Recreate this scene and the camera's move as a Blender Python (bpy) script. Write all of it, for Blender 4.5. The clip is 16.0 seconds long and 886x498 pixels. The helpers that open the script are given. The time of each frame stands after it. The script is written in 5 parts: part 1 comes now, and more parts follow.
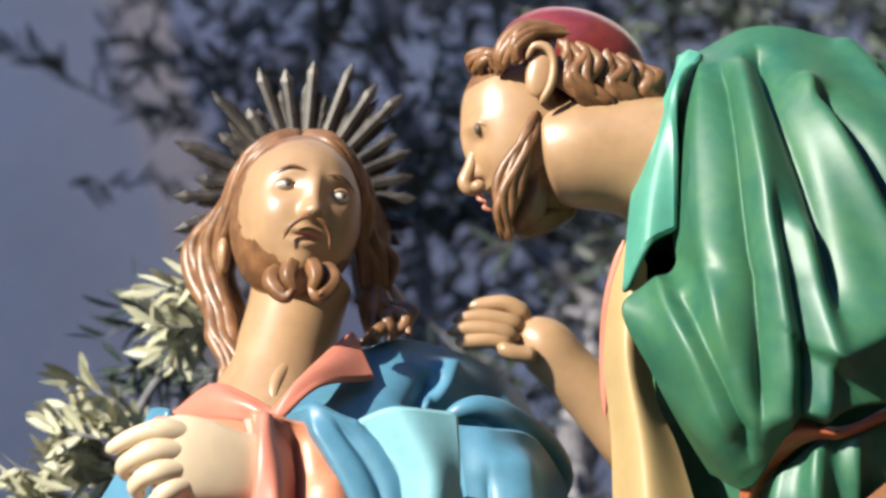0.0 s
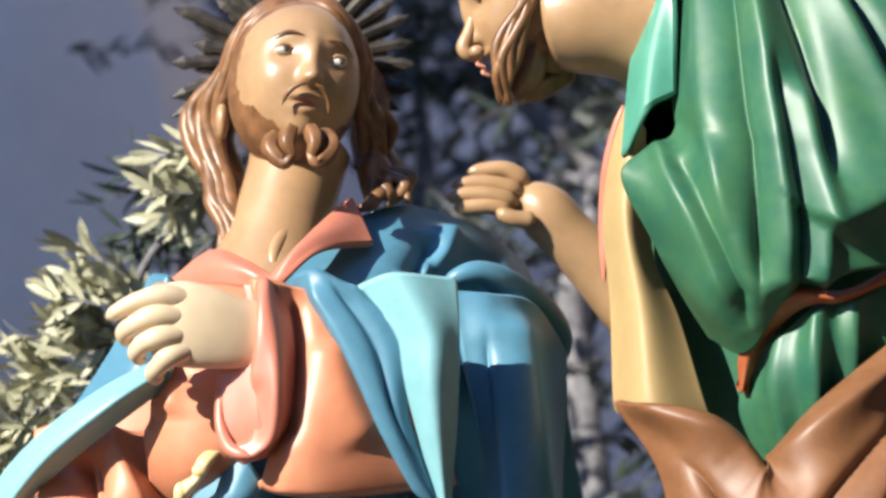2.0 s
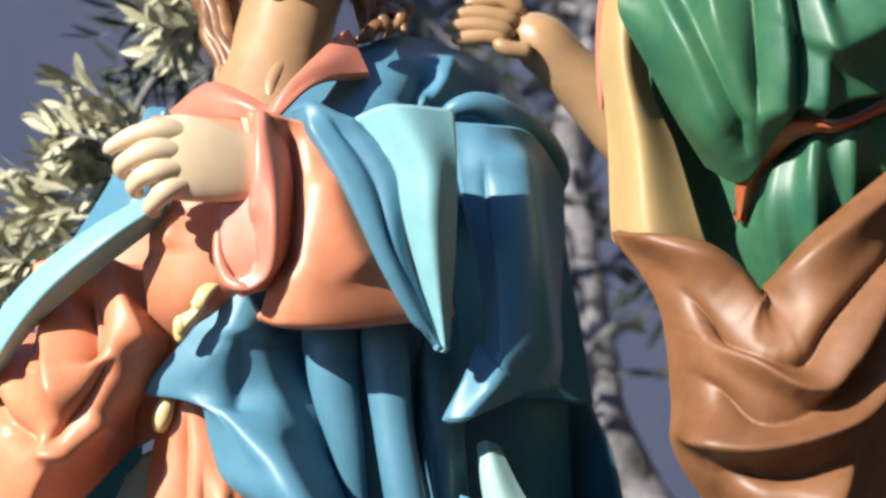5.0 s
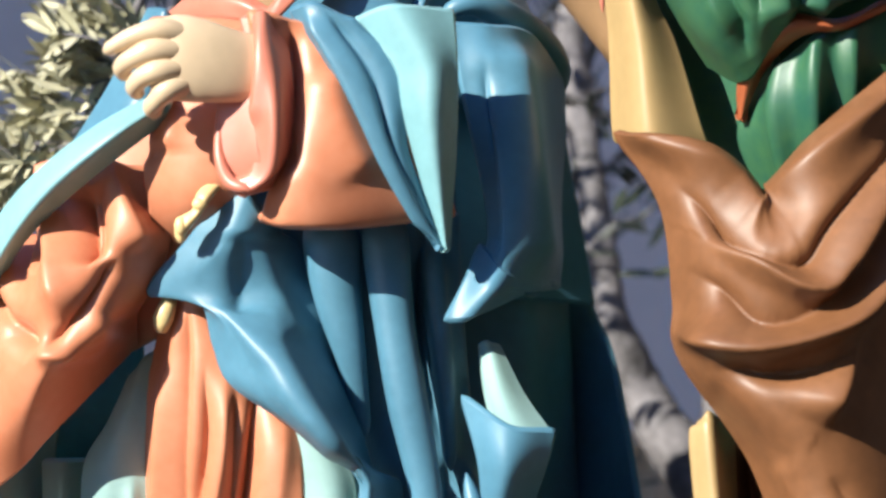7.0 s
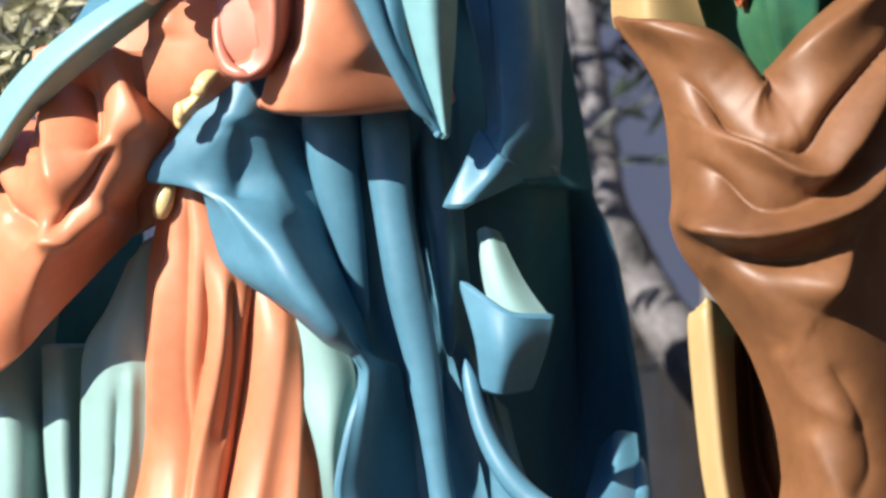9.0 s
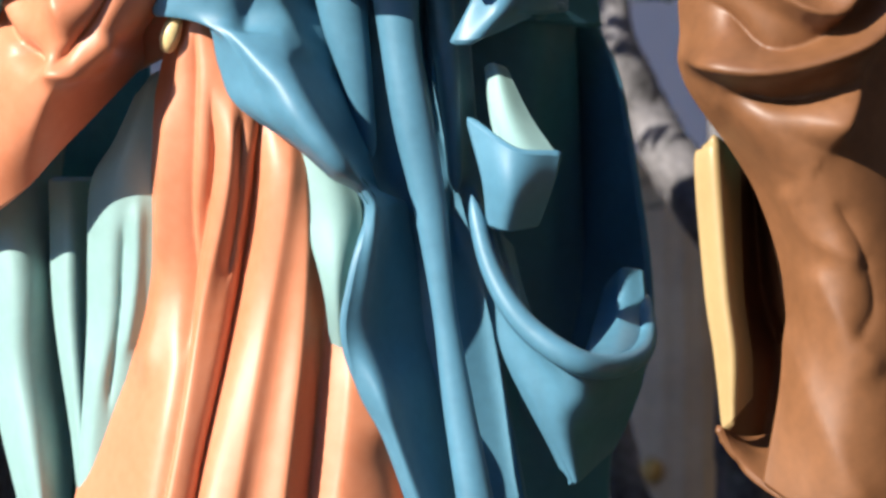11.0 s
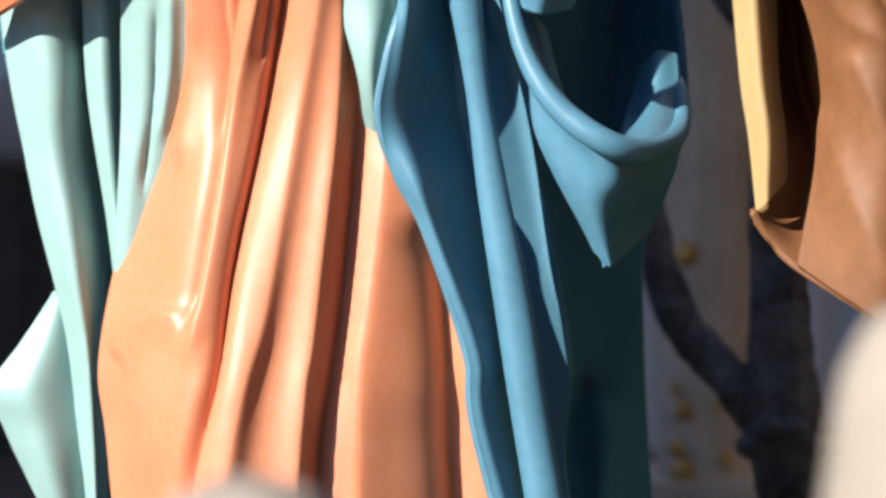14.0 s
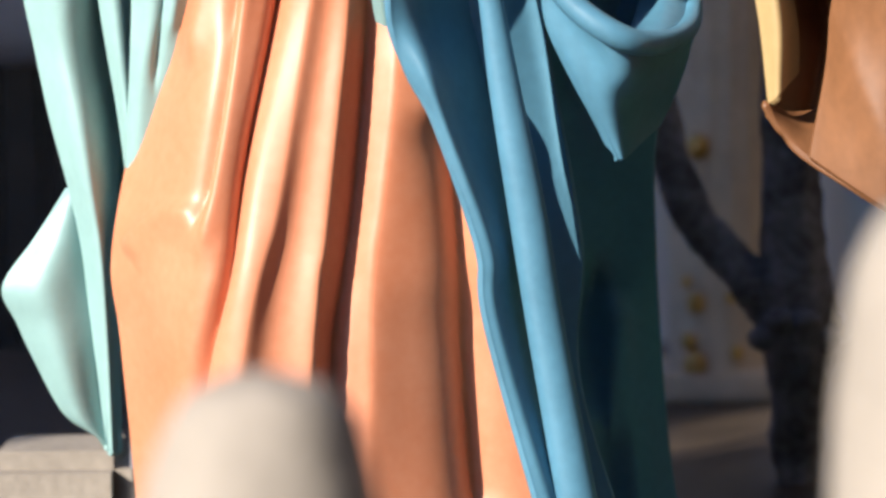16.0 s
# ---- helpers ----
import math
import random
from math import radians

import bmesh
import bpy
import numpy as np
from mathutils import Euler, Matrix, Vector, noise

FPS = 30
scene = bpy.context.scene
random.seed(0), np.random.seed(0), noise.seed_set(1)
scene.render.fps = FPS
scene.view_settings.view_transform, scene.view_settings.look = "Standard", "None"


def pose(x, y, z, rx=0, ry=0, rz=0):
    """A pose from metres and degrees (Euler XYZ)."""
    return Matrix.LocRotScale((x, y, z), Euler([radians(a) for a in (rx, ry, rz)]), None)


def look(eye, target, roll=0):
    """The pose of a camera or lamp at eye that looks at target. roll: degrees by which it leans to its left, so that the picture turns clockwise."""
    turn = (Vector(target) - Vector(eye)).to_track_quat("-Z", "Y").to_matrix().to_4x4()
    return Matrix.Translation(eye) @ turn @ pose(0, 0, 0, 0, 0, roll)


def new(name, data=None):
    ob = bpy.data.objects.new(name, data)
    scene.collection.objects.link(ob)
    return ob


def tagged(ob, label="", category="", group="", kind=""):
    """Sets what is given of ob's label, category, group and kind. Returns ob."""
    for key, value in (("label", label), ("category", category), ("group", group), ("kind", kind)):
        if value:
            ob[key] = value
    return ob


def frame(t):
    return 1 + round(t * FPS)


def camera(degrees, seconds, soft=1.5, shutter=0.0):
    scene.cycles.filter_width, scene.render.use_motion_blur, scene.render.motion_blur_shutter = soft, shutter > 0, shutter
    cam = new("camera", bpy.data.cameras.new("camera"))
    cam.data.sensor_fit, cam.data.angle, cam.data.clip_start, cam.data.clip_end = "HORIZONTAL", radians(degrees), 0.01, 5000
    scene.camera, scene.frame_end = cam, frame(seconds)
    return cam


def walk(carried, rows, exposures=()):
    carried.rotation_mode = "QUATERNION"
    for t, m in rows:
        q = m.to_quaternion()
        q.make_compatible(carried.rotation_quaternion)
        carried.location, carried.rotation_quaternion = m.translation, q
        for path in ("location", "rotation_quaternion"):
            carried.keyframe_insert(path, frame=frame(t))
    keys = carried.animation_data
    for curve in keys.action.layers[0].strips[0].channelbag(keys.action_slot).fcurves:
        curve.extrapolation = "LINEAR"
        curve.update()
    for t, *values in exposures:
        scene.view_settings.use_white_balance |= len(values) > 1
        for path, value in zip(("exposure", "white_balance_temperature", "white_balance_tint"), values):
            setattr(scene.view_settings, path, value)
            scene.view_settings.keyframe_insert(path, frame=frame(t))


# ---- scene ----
cam = camera(18, 16.0, soft=2.8)
# seconds, yaw, pitch, lean: the camera stands on a tripod and tilts down
ROWS = [
    (0, 0, 14, -0.003),
    (0.5, 0.006, 13.125, 0.02),
    (1, 0.004, 12.369, 0.098),
    (1.5, -0.007, 11.766, 0.083),
    (2, -0.017, 11.247, 0.151),
    (2.5, -0.026, 10.709, 0.196),
    (3, -0.042, 10.139, 0.269),
    (3.5, -0.052, 9.417, 0.296),
    (4, -0.056, 8.877, 0.397),
    (6.5, -0.018, 6.199, 0.64),
    (7, -0.007, 5.754, 0.671),
    (7.5, 0.002, 5.258, 0.709),
    (8, 0.015, 4.673, 0.756),
    (10.5, 0.059, 1.052, 0.22),
    (11, 0.16, 0.067, 0.187),
    (11.5, 0.349, -0.808, 0.19),
    (12, 0.431, -1.557, 0.145),
    (12.5, 0.484, -2.306, 0.217),
    (13, 0.619, -3.027, 0.313),
    (13.5, 0.794, -3.684, 0.435),
    (14, 0.88, -4.355, 0.384),
    (14.5, 0.922, -4.917, 0.485),
    (15, 0.946, -5.407, 0.398),
    (15.5, 1.074, -5.971, 0.581),
    (16, 1.148, -6.509, 0.776),
]
EYE = (0.0, -4.0, 1.6)
walk(cam, [(t, pose(*EYE, 90 + pitch, 0, yaw) @ pose(0, 0, 0, 0, 0, -lean)) for t, yaw, pitch, lean in ROWS],
     exposures=((0.0, 0.82, 5200, 15), (16.0, 0.77, 5300, 19)))
cam.data.dof.use_dof = True
cam.data.dof.focus_distance = 3.85
cam.data.dof.aperture_fstop = 2.2

# ---- light ----
world = bpy.data.worlds.new("world")
scene.world = world
world.use_nodes = True
nt = world.node_tree
sky = nt.nodes.new("ShaderNodeTexSky")
sky.sky_type, sky.sun_disc = "NISHITA", False
SUN = Vector((-0.64, -0.62, 0.45)).normalized()
sky.ozone_density, sky.dust_density = 5.0, 0.0
sky.sun_elevation = math.asin(SUN.z)
sky.sun_rotation = math.atan2(SUN.x, SUN.y)
nt.links.new(sky.outputs["Color"], nt.nodes["Background"].inputs["Color"])
nt.nodes["Background"].inputs["Strength"].default_value = 0.118
sun = new("sun", bpy.data.lights.new("sun", "SUN"))
sun.data.energy, sun.data.angle, sun.data.color = 6.2, radians(0.6), (1.0, 0.85, 0.56)
sun.matrix_world = look(SUN * 20, (0, 0, 0))
# ---- materials ----
def paint(name, color, rough=0.4, vary=0.12, scale=9.0, bump=0.15, metal=0.0, coat=0.08, worn=None, fine=60.0):
    """Hand-painted surface: two scales of tone, fine relief, and a thin varnish."""
    m = bpy.data.materials.new(name)
    m.use_nodes = True
    n, l = m.node_tree.nodes, m.node_tree.links
    b = n["Principled BSDF"]
    tc = n.new("ShaderNodeTexCoord")
    big, small = n.new("ShaderNodeTexNoise"), n.new("ShaderNodeTexNoise")
    big.inputs["Scale"].default_value, small.inputs["Scale"].default_value = scale, fine
    big.inputs["Detail"].default_value, small.inputs["Detail"].default_value = 4, 3
    ramp = n.new("ShaderNodeValToRGB")
    lo = [max(0, c * (1 - 2 * vary)) for c in color]
    hi = [min(1, c * (1 + 1.2 * vary) + 0.02 * vary) for c in color]
    ramp.color_ramp.elements[0].color, ramp.color_ramp.elements[1].color = (*(worn or lo), 1), (*hi, 1)
    ramp.color_ramp.elements[0].position, ramp.color_ramp.elements[1].position = 0.3, 0.68
    mix = n.new("ShaderNodeMath")
    mix.operation = "MULTIPLY_ADD"
    mix.inputs[1].default_value = 0.35
    for tex in (big, small):
        l.new(tc.outputs["Object"], tex.inputs["Vector"])
    l.new(small.outputs["Fac"], mix.inputs[0])
    sc = n.new("ShaderNodeMath")
    sc.operation = "MULTIPLY"
    sc.inputs[1].default_value = 0.65
    l.new(big.outputs["Fac"], sc.inputs[0])
    l.new(sc.outputs[0], mix.inputs[2])
    l.new(mix.outputs[0], ramp.inputs["Fac"])
    l.new(ramp.outputs["Color"], b.inputs["Base Color"])
    rr = n.new("ShaderNodeMapRange")
    rr.inputs["To Min"].default_value, rr.inputs["To Max"].default_value = rough * 0.8, min(1, rough * 1.25)
    l.new(big.outputs["Fac"], rr.inputs["Value"])
    l.new(rr.outputs[0], b.inputs["Roughness"])
    bp = n.new("ShaderNodeBump")
    bp.inputs["Strength"].default_value, bp.inputs["Distance"].default_value = bump, 0.004
    l.new(small.outputs["Fac"], bp.inputs["Height"])
    l.new(bp.outputs["Normal"], b.inputs["Normal"])
    b.inputs["Metallic"].default_value = metal
    b.inputs["Coat Weight"].default_value = coat
    b.inputs["Coat Roughness"].default_value = 0.36
    b.inputs["Specular IOR Level"].default_value = 0.5
    return m


# Hand's flesh, paler than the faces: the sun's glare is put into the colour.
SKIN = paint("sunlit_flesh_paint", (0.62, 0.48, 0.31), 0.34, 0.05, 14, 0.04, coat=0.25)
FLESH = paint("warm_flesh_paint", (0.37, 0.225, 0.11), 0.36, 0.08, 18, 0.04, coat=0.3)
LIP = paint("lip_paint", (0.45, 0.18, 0.1), 0.3, 0.1, 30, 0.05, coat=0.5)
HAIR = paint("brown_hair_paint", (0.2, 0.094, 0.034), 0.42, 0.25, 40, 0.3, coat=0.15)
EYEW = paint("eye_white", (0.6, 0.55, 0.48), 0.1, 0.05, 30, 0.0, coat=0.8)
IRIS = paint("iris", (0.1, 0.07, 0.05), 0.1, 0.2, 60, 0.0, coat=0.8)
CORAL = paint("coral_paint", (0.54, 0.225, 0.12), 0.46, 0.08, 5, 0.04, coat=0.1, worn=(0.52, 0.18, 0.08))
PINK = paint("pink_coral_paint", (0.52, 0.18, 0.115), 0.4, 0.06, 8, 0.05, coat=0.1)
BLUE = paint("blue_paint", (0.085, 0.212, 0.312), 0.45, 0.1, 6, 0.05, coat=0.1)
AQUA = paint("aqua_lining_paint", (0.22, 0.42, 0.46), 0.42, 0.08, 9, 0.05, coat=0.08)
MINT = paint("pale_mint_paint", (0.26, 0.41, 0.4), 0.46, 0.06, 9, 0.05, coat=0.08)
# Teal holds the sleeve's shade on the lining as a darker colour.
TEAL = paint("shaded_teal_paint", (0.05, 0.24, 0.28), 0.42, 0.15, 9, 0.05, coat=0.08)
CREAM = paint("cream_cord_paint", (0.72, 0.55, 0.25), 0.4, 0.12, 30, 0.1)
GREEN = paint("green_paint", (0.042, 0.12, 0.045), 0.48, 0.16, 7, 0.06, coat=0.1, worn=(0.016, 0.088, 0.062))
SEA = paint("sea_green_paint", (0.085, 0.27, 0.19), 0.44, 0.1, 9, 0.06)
YELLOW = paint("yellow_ochre_paint", (0.4, 0.28, 0.12), 0.46, 0.05, 9, 0.04, coat=0.06)
BROWN = paint("brown_paint", (0.185, 0.079, 0.028), 0.5, 0.14, 7, 0.06, coat=0.05)
BELT = paint("rust_belt_paint", (0.36, 0.1, 0.035), 0.4, 0.15, 12, 0.08)
CAP = paint("red_cap_paint", (0.17, 0.022, 0.02), 0.3, 0.2, 15, 0.08, coat=0.4)
GILT = paint("dull_gilt_metal", (0.045, 0.036, 0.028), 0.45, 0.45, 25, 0.2, metal=0.3, coat=0.0)
GOLD = paint("gold_leaf", (0.6, 0.4, 0.13), 0.38, 0.3, 20, 0.2, metal=0.85, coat=0.0)
BARK = paint("dark_bark", (0.17, 0.16, 0.17), 0.85, 0.45, 14, 1.0, coat=0.0)
STONE = paint("pale_stone", (0.3, 0.26, 0.215), 0.85, 0.15, 4, 0.5, coat=0.0)
WALLM = paint("grey_render", (0.9, 0.83, 0.78), 0.9, 0.06, 1.2, 0.3, coat=0.0, fine=25)
FLUTE = paint("column_stone", (0.66, 0.55, 0.39), 0.85, 0.15, 6, 0.4, coat=0.0)
BEIGE = paint("beige_render", (0.74, 0.66, 0.53), 0.9, 0.08, 1.5, 0.3, coat=0.0, fine=25)
WOOD = paint("dark_carved_wood", (0.05, 0.035, 0.022), 0.45, 0.3, 6, 0.3)
# Kept dark so that the added unseen blocks bounce little light.
SHADY = paint("dark_blocker_stone", (0.06, 0.045, 0.035), 0.9, 0.2, 1.5, 0.3, coat=0.0, fine=25)
PAVE = paint("paving", (0.13, 0.12, 0.11), 0.85, 0.2, 2, 0.5, coat=0.0)


def leaf_material(name, front, back):
    m = paint(name, front, 0.5, 0.3, 6, 0.1, coat=0.1)
    n, l = m.node_tree.nodes, m.node_tree.links
    geo = n.new("ShaderNodeNewGeometry")
    hue = n.new("ShaderNodeMix")
    hue.data_type = "RGBA"
    old = [k for k in l if k.to_socket.name == "Base Color"][0].from_socket
    l.new(geo.outputs["Random Per Island"], hue.inputs["Factor"])
    l.new(old, hue.inputs["A"])
    hue.inputs["B"].default_value = (*back, 1)
    l.new(hue.outputs["Result"], n["Principled BSDF"].inputs["Base Color"])
    return m


# One leaf colour in two tones: shade put into LEAF, sunlight into LEAFPALE.
LEAF = leaf_material("shade_dark_olive_leaves", (0.022, 0.034, 0.022), (0.06, 0.075, 0.05))
LEAFPALE = leaf_material("sun_pale_olive_leaves", (0.34, 0.33, 0.2), (0.5, 0.48, 0.33))


# ---- modelling helpers ----
def spline(p, n):
    """n points along a Catmull-Rom curve through the rows of p."""
    p = np.asarray(p, float)
    if len(p) == 2:
        s = np.linspace(0, 1, n).reshape(-1, *[1] * (p.ndim - 1))
        return p[0] * (1 - s) + p[1] * s
    q = np.concatenate([(2 * p[0] - p[1])[None], p, (2 * p[-1] - p[-2])[None]])
    s = np.linspace(0, len(p) - 1, n)
    i = np.minimum(s.astype(int), len(p) - 2)
    t = (s - i).reshape(-1, *[1] * (p.ndim - 1))
    a, b, c, d = q[i], q[i + 1], q[i + 2], q[i + 3]
    return 0.5 * (2 * b + (c - a) * t + (2 * a - 5 * b + 4 * c - d) * t ** 2 + (3 * b - a - 3 * c + d) * t ** 3)


def step(a, b, x):
    t = np.clip((x - a) / (b - a), 0, 1)
    return t * t * (3 - 2 * t)


class Sculpt:
    """Collects the surfaces of one carved piece, which becomes one mesh."""

    def __init__(self):
        self.v, self.f, self.m, self.mats, self.n = [], [], [], [], 0

    def slot(self, mat):
        if mat not in self.mats:
            self.mats.append(mat)
        return self.mats.index(mat)

    def grid(self, g, mat, wrap=False, flip=False):
        """A sheet of quads over an array rows x columns x 3. mat: a material, or a function of the face's row and column."""
        r, c = g.shape[:2]
        ids = self.n + np.arange(r * c).reshape(r, c)
        self.v.append(g.reshape(-1, 3))
        self.n += r * c
        cols = c if wrap else c - 1
        for i in range(r - 1):
            for j in range(cols):
                k = (j + 1) % c
                q = (ids[i, j], ids[i, k], ids[i + 1, k], ids[i + 1, j])
                self.f.append(q[::-1] if flip else q)
                self.m.append(self.slot(mat(i, j) if callable(mat) else mat))
        return ids

    def patch(self, ctrl, mat, folds=(), n=(48, 40), thick=0.012, back=None, bulge=0.0, creases=()):
        """Cloth: a smooth sheet through a few control points, with folds and a rounded edge.
        folds: (from, to, width, height, start, end) across and along the sheet.
        creases: (path, width, height[, width on the path's other side]) of ridges, or of grooves where the height is below zero."""
        rows = [spline(r, n[1]) for r in ctrl]
        g = spline(np.array(rows), n[0])
        du, dv = np.gradient(g, axis=1), np.gradient(g, axis=0)
        nor = np.cross(dv, du)
        nor /= np.linalg.norm(nor, axis=2, keepdims=True) + 1e-9
        if np.sum(nor[:, :, 1]) > 0:
            nor = -nor
        u, v = np.linspace(0, 1, n[1])[None, :], np.linspace(0, 1, n[0])[:, None]
        h = bulge * np.sin(np.pi * u) * np.sin(np.pi * v)
        for c0, c1, w, a, v0, v1 in folds:
            x = (u - (c0 + (c1 - c0) * v)) / w
            h = h + a * np.exp(-np.abs(x) ** 1.6) * step(v0, v0 + 0.12, v) * (1 - step(v1 - 0.12, v1, v))
        for path, w, a, *other in creases:
            c = spline(path, 24)[:, (0, 2)]
            e = c[1:] - c[:-1]
            q = g[:, :, None, (0, 2)] - c[None, None, :-1]
            t = np.clip(np.sum(q * e, 3) / (np.sum(e * e, 1) + 1e-12), 0, 1)
            q = q - t[:, :, :, None] * e
            q = np.sum(q * q, 3)
            k = np.argmin(q, 2)[:, :, None]
            dist = np.sqrt(np.take_along_axis(q, k, 2)[:, :, 0])
            s = ((k + np.take_along_axis(t, k, 2)) / len(e))[:, :, 0]
            if other:
                k = k[:, :, 0]
                from_line = g[:, :, (0, 2)] - c[k]
                w = np.where(e[k][:, :, 0] * from_line[:, :, 1] - e[k][:, :, 1] * from_line[:, :, 0] > 0, other[0], w)
            h = h + a * np.exp(-np.abs(dist / w) ** (1.15 if a < 0 else 1.6)) * step(-0.03, 0.15, s) * (1 - step(0.85, 1.03, s))
        g = g + nor * h[:, :, None]
        # rounded rim: front, two steps round the edge, back
        ring = lambda a: np.concatenate([a[0], a[1:, -1], a[-1, -2::-1], a[-2:0:-1, 0]])
        rear = g - nor * thick
        self.grid(g, mat)
        self.grid(rear, back or mat, flip=True)
        a, b, o = ring(g), ring(rear), ring(nor)
        t = np.roll(a, -1, 0) - np.roll(a, 1, 0)
        out = np.cross(t, o)
        out /= np.linalg.norm(out, axis=1, keepdims=True) + 1e-9
        if np.sum(out * (a - g.mean((0, 1)))) < 0:
            out = -out
        k = thick * 0.5
        self.grid(np.stack([a, a * 0.75 + b * 0.25 + out * k * 0.75, (a + b) / 2 + out * k, a * 0.25 + b * 0.75 + out * k * 0.75, b]), mat, wrap=True)
        return g

    def tube(self, path, radii, mat, sides=14, n=26, flat=1.0, up=(0, -1, 0), waves=0.0, lobes=0):
        """A tapered round form along a curve, closed at both ends. flat: thickness against width."""
        p = spline(path, n)
        r = spline(np.array(radii, float).reshape(-1, 1), n)[:, 0]
        t = np.gradient(p, axis=0)
        t /= np.linalg.norm(t, axis=1, keepdims=True) + 1e-9
        up = np.array(up, float)
        s = np.cross(t, up)
        s /= np.linalg.norm(s, axis=1, keepdims=True) + 1e-9
        w = np.cross(s, t)
        end = np.sqrt(np.clip(np.minimum(np.arange(n), n - 1 - np.arange(n)) / 2.5, 0.02, 1))
        r = np.clip(r, 0.0005, None) * end
        a = np.linspace(0, 2 * np.pi, sides, endpoint=False)
        k = 1 + waves * np.cos(lobes * a) if lobes else np.ones(sides)
        g = p[:, None] + r[:, None, None] * k[None, :, None] * (np.cos(a)[None, :, None] * s[:, None] + flat * np.sin(a)[None, :, None] * w[:, None])
        return self.grid(g, mat, wrap=True)

    def bundle(self, a, b, count, r, mat, wave=0.004, n=50):
        """Strands side by side between two guide curves, each with its own wave."""
        a, b = np.array(a), np.array(b)
        for k in range(count):
            s = k / max(1, count - 1)
            p = spline(a * (1 - s) + b * s, 16)
            f = np.linspace(0, 1, 16)
            p[:, 0] += wave * np.sin(f * 11 + 2.1 * k)
            p[:, 1] -= 0.5 * wave * np.sin(f * 9 + 1.3 * k) + r * 0.6 * math.sin(math.pi * s)
            self.tube(p, [r * 0.7, r, r * 1.1, r, r * 0.35], mat, sides=10, n=n)

    def loft(self, rings, mat, sides=64, n=50, folds=0, depth=0.0):
        """A closed body through (x, y, z, half width, half depth) sections."""
        q = spline(np.array(rings, float), n)
        a = np.linspace(0, 2 * np.pi, sides, endpoint=False)
        k = 1 + depth * np.cos(folds * a)[None] * np.linspace(0, 1, n)[:, None]
        g = np.stack([q[:, :1] + q[:, 3:4] * np.cos(a) * k, q[:, 1:2] + q[:, 4:5] * np.sin(a) * k, q[:, 2:3] + 0 * a], 2)
        return self.grid(g, mat, wrap=True)

    def ball(self, at, radii, mat, turn=None, n=20, shape=None):
        """A rounded form; shape(theta, phi) adds to the radius, mat may follow theta and phi."""
        phi = np.linspace(-np.pi / 2, np.pi / 2, n)[:, None]
        th = np.linspace(-np.pi, np.pi, 2 * n, endpoint=False)[None, :]
        k = 1 + (shape(th, phi) if shape else 0 * th * phi)
        g = np.stack([radii[0] * np.sin(th) * np.cos(phi) * k, -radii[1] * np.cos(th) * np.cos(phi) * k, radii[2] * np.sin(phi) * k + 0 * th], 2)
        if turn is not None:
            g = g @ np.array(turn.to_3x3()).T
        f = (lambda i, j: mat(th[0, j], phi[i, 0])) if callable(mat) else mat
        return self.grid(g + np.array(at), f, wrap=True)

    def make(self, name, base=(0, 0, 0), parent=None):
        me = bpy.data.meshes.new(name)
        v = np.concatenate(self.v) - np.array(base)
        me.from_pydata(v.tolist(), [], self.f)
        for m in self.mats:
            me.materials.append(m)
        me.polygons.foreach_set("material_index", self.m)
        me.polygons.foreach_set("use_smooth", [True] * len(self.f))
        me.update()
        ob = new(name, me)
        ob.location = base
        if parent:
            ob.parent = parent
        return ob


def bump(th, phi, t0, p0, st, sp, a):
    return a * np.exp(-((th - t0) / st) ** 2 - ((phi - p0) / sp) ** 2)


def part(name, bm, material, parent, label=""):
    me = bpy.data.meshes.new(name)
    bm.to_mesh(me)
    bm.free()
    me.materials.append(material)
    ob = new(name, me)
    ob.parent = parent
    return tagged(ob, label) if label else ob


def box(x0, x1, y0, y1, z0, z1, bevel=0.0):
    bm = bmesh.new()
    bmesh.ops.create_cube(bm, size=1)
    for v in bm.verts:
        v.co = (x0 + (v.co.x + 0.5) * (x1 - x0), y0 + (v.co.y + 0.5) * (y1 - y0), z0 + (v.co.z + 0.5) * (z1 - z0))
    if bevel:
        bmesh.ops.bevel(bm, geom=bm.edges[:], offset=bevel, segments=2, affect="EDGES")
    return bm


DECK = 0.62

# ---- setting ----
ground = tagged(part("ground", box(-40, 40, -40, 40, -0.3, 0), PAVE, None), "grey stone paving of the street", "ground", kind="structure")
wall_back = tagged(part("wall_back", box(-9, 9, 5.0, 5.5, 0, 9), WALLM, None), "grey rendered house wall in the shade", "wall", kind="structure")
# Added block out of view: keeps the sun off the back wall and crown.
sun_blocker = tagged(new("house"), "unseen tall rendered block added to keep the sun off the back wall", "house")
part("wall", box(-14, -6, -4.7, 8, 0, 10.5), WALLM, sun_blocker)
part("roof", box(-14.3, -5.9, -4.75, 8.2, 10.5, 10.8), BEIGE, sun_blocker)
# Added block out of view: cuts sky reflection and fill from the right.
sky_blocker_right = tagged(new("house"), "unseen dark block added at the right to cut sky reflections", "house")
part("wall", box(3.6, 12, -9, 8, 0, 12), SHADY, sky_blocker_right)
part("roof", box(3.4, 12.2, -9.2, 8.2, 12, 12.3), BEIGE, sky_blocker_right)
# Added block out of view: cuts low sky light so the statues' shadows deepen.
sky_blocker_behind = tagged(new("house"), "unseen dark block added behind the camera to cut low sky light", "house")
part("wall", box(-5, 12, -16, -10, 0, 9), SHADY, sky_blocker_behind)
part("roof", box(-5.2, 12.2, -16.2, -9.8, 9, 9.3), BEIGE, sky_blocker_behind)
plinth = tagged(part("plinth", box(-1.15, 9, 4.9, 5.0, 0, 1.5, 0.01), BEIGE, None), "beige stone plinth along the wall's foot", "plinth", kind="structure")
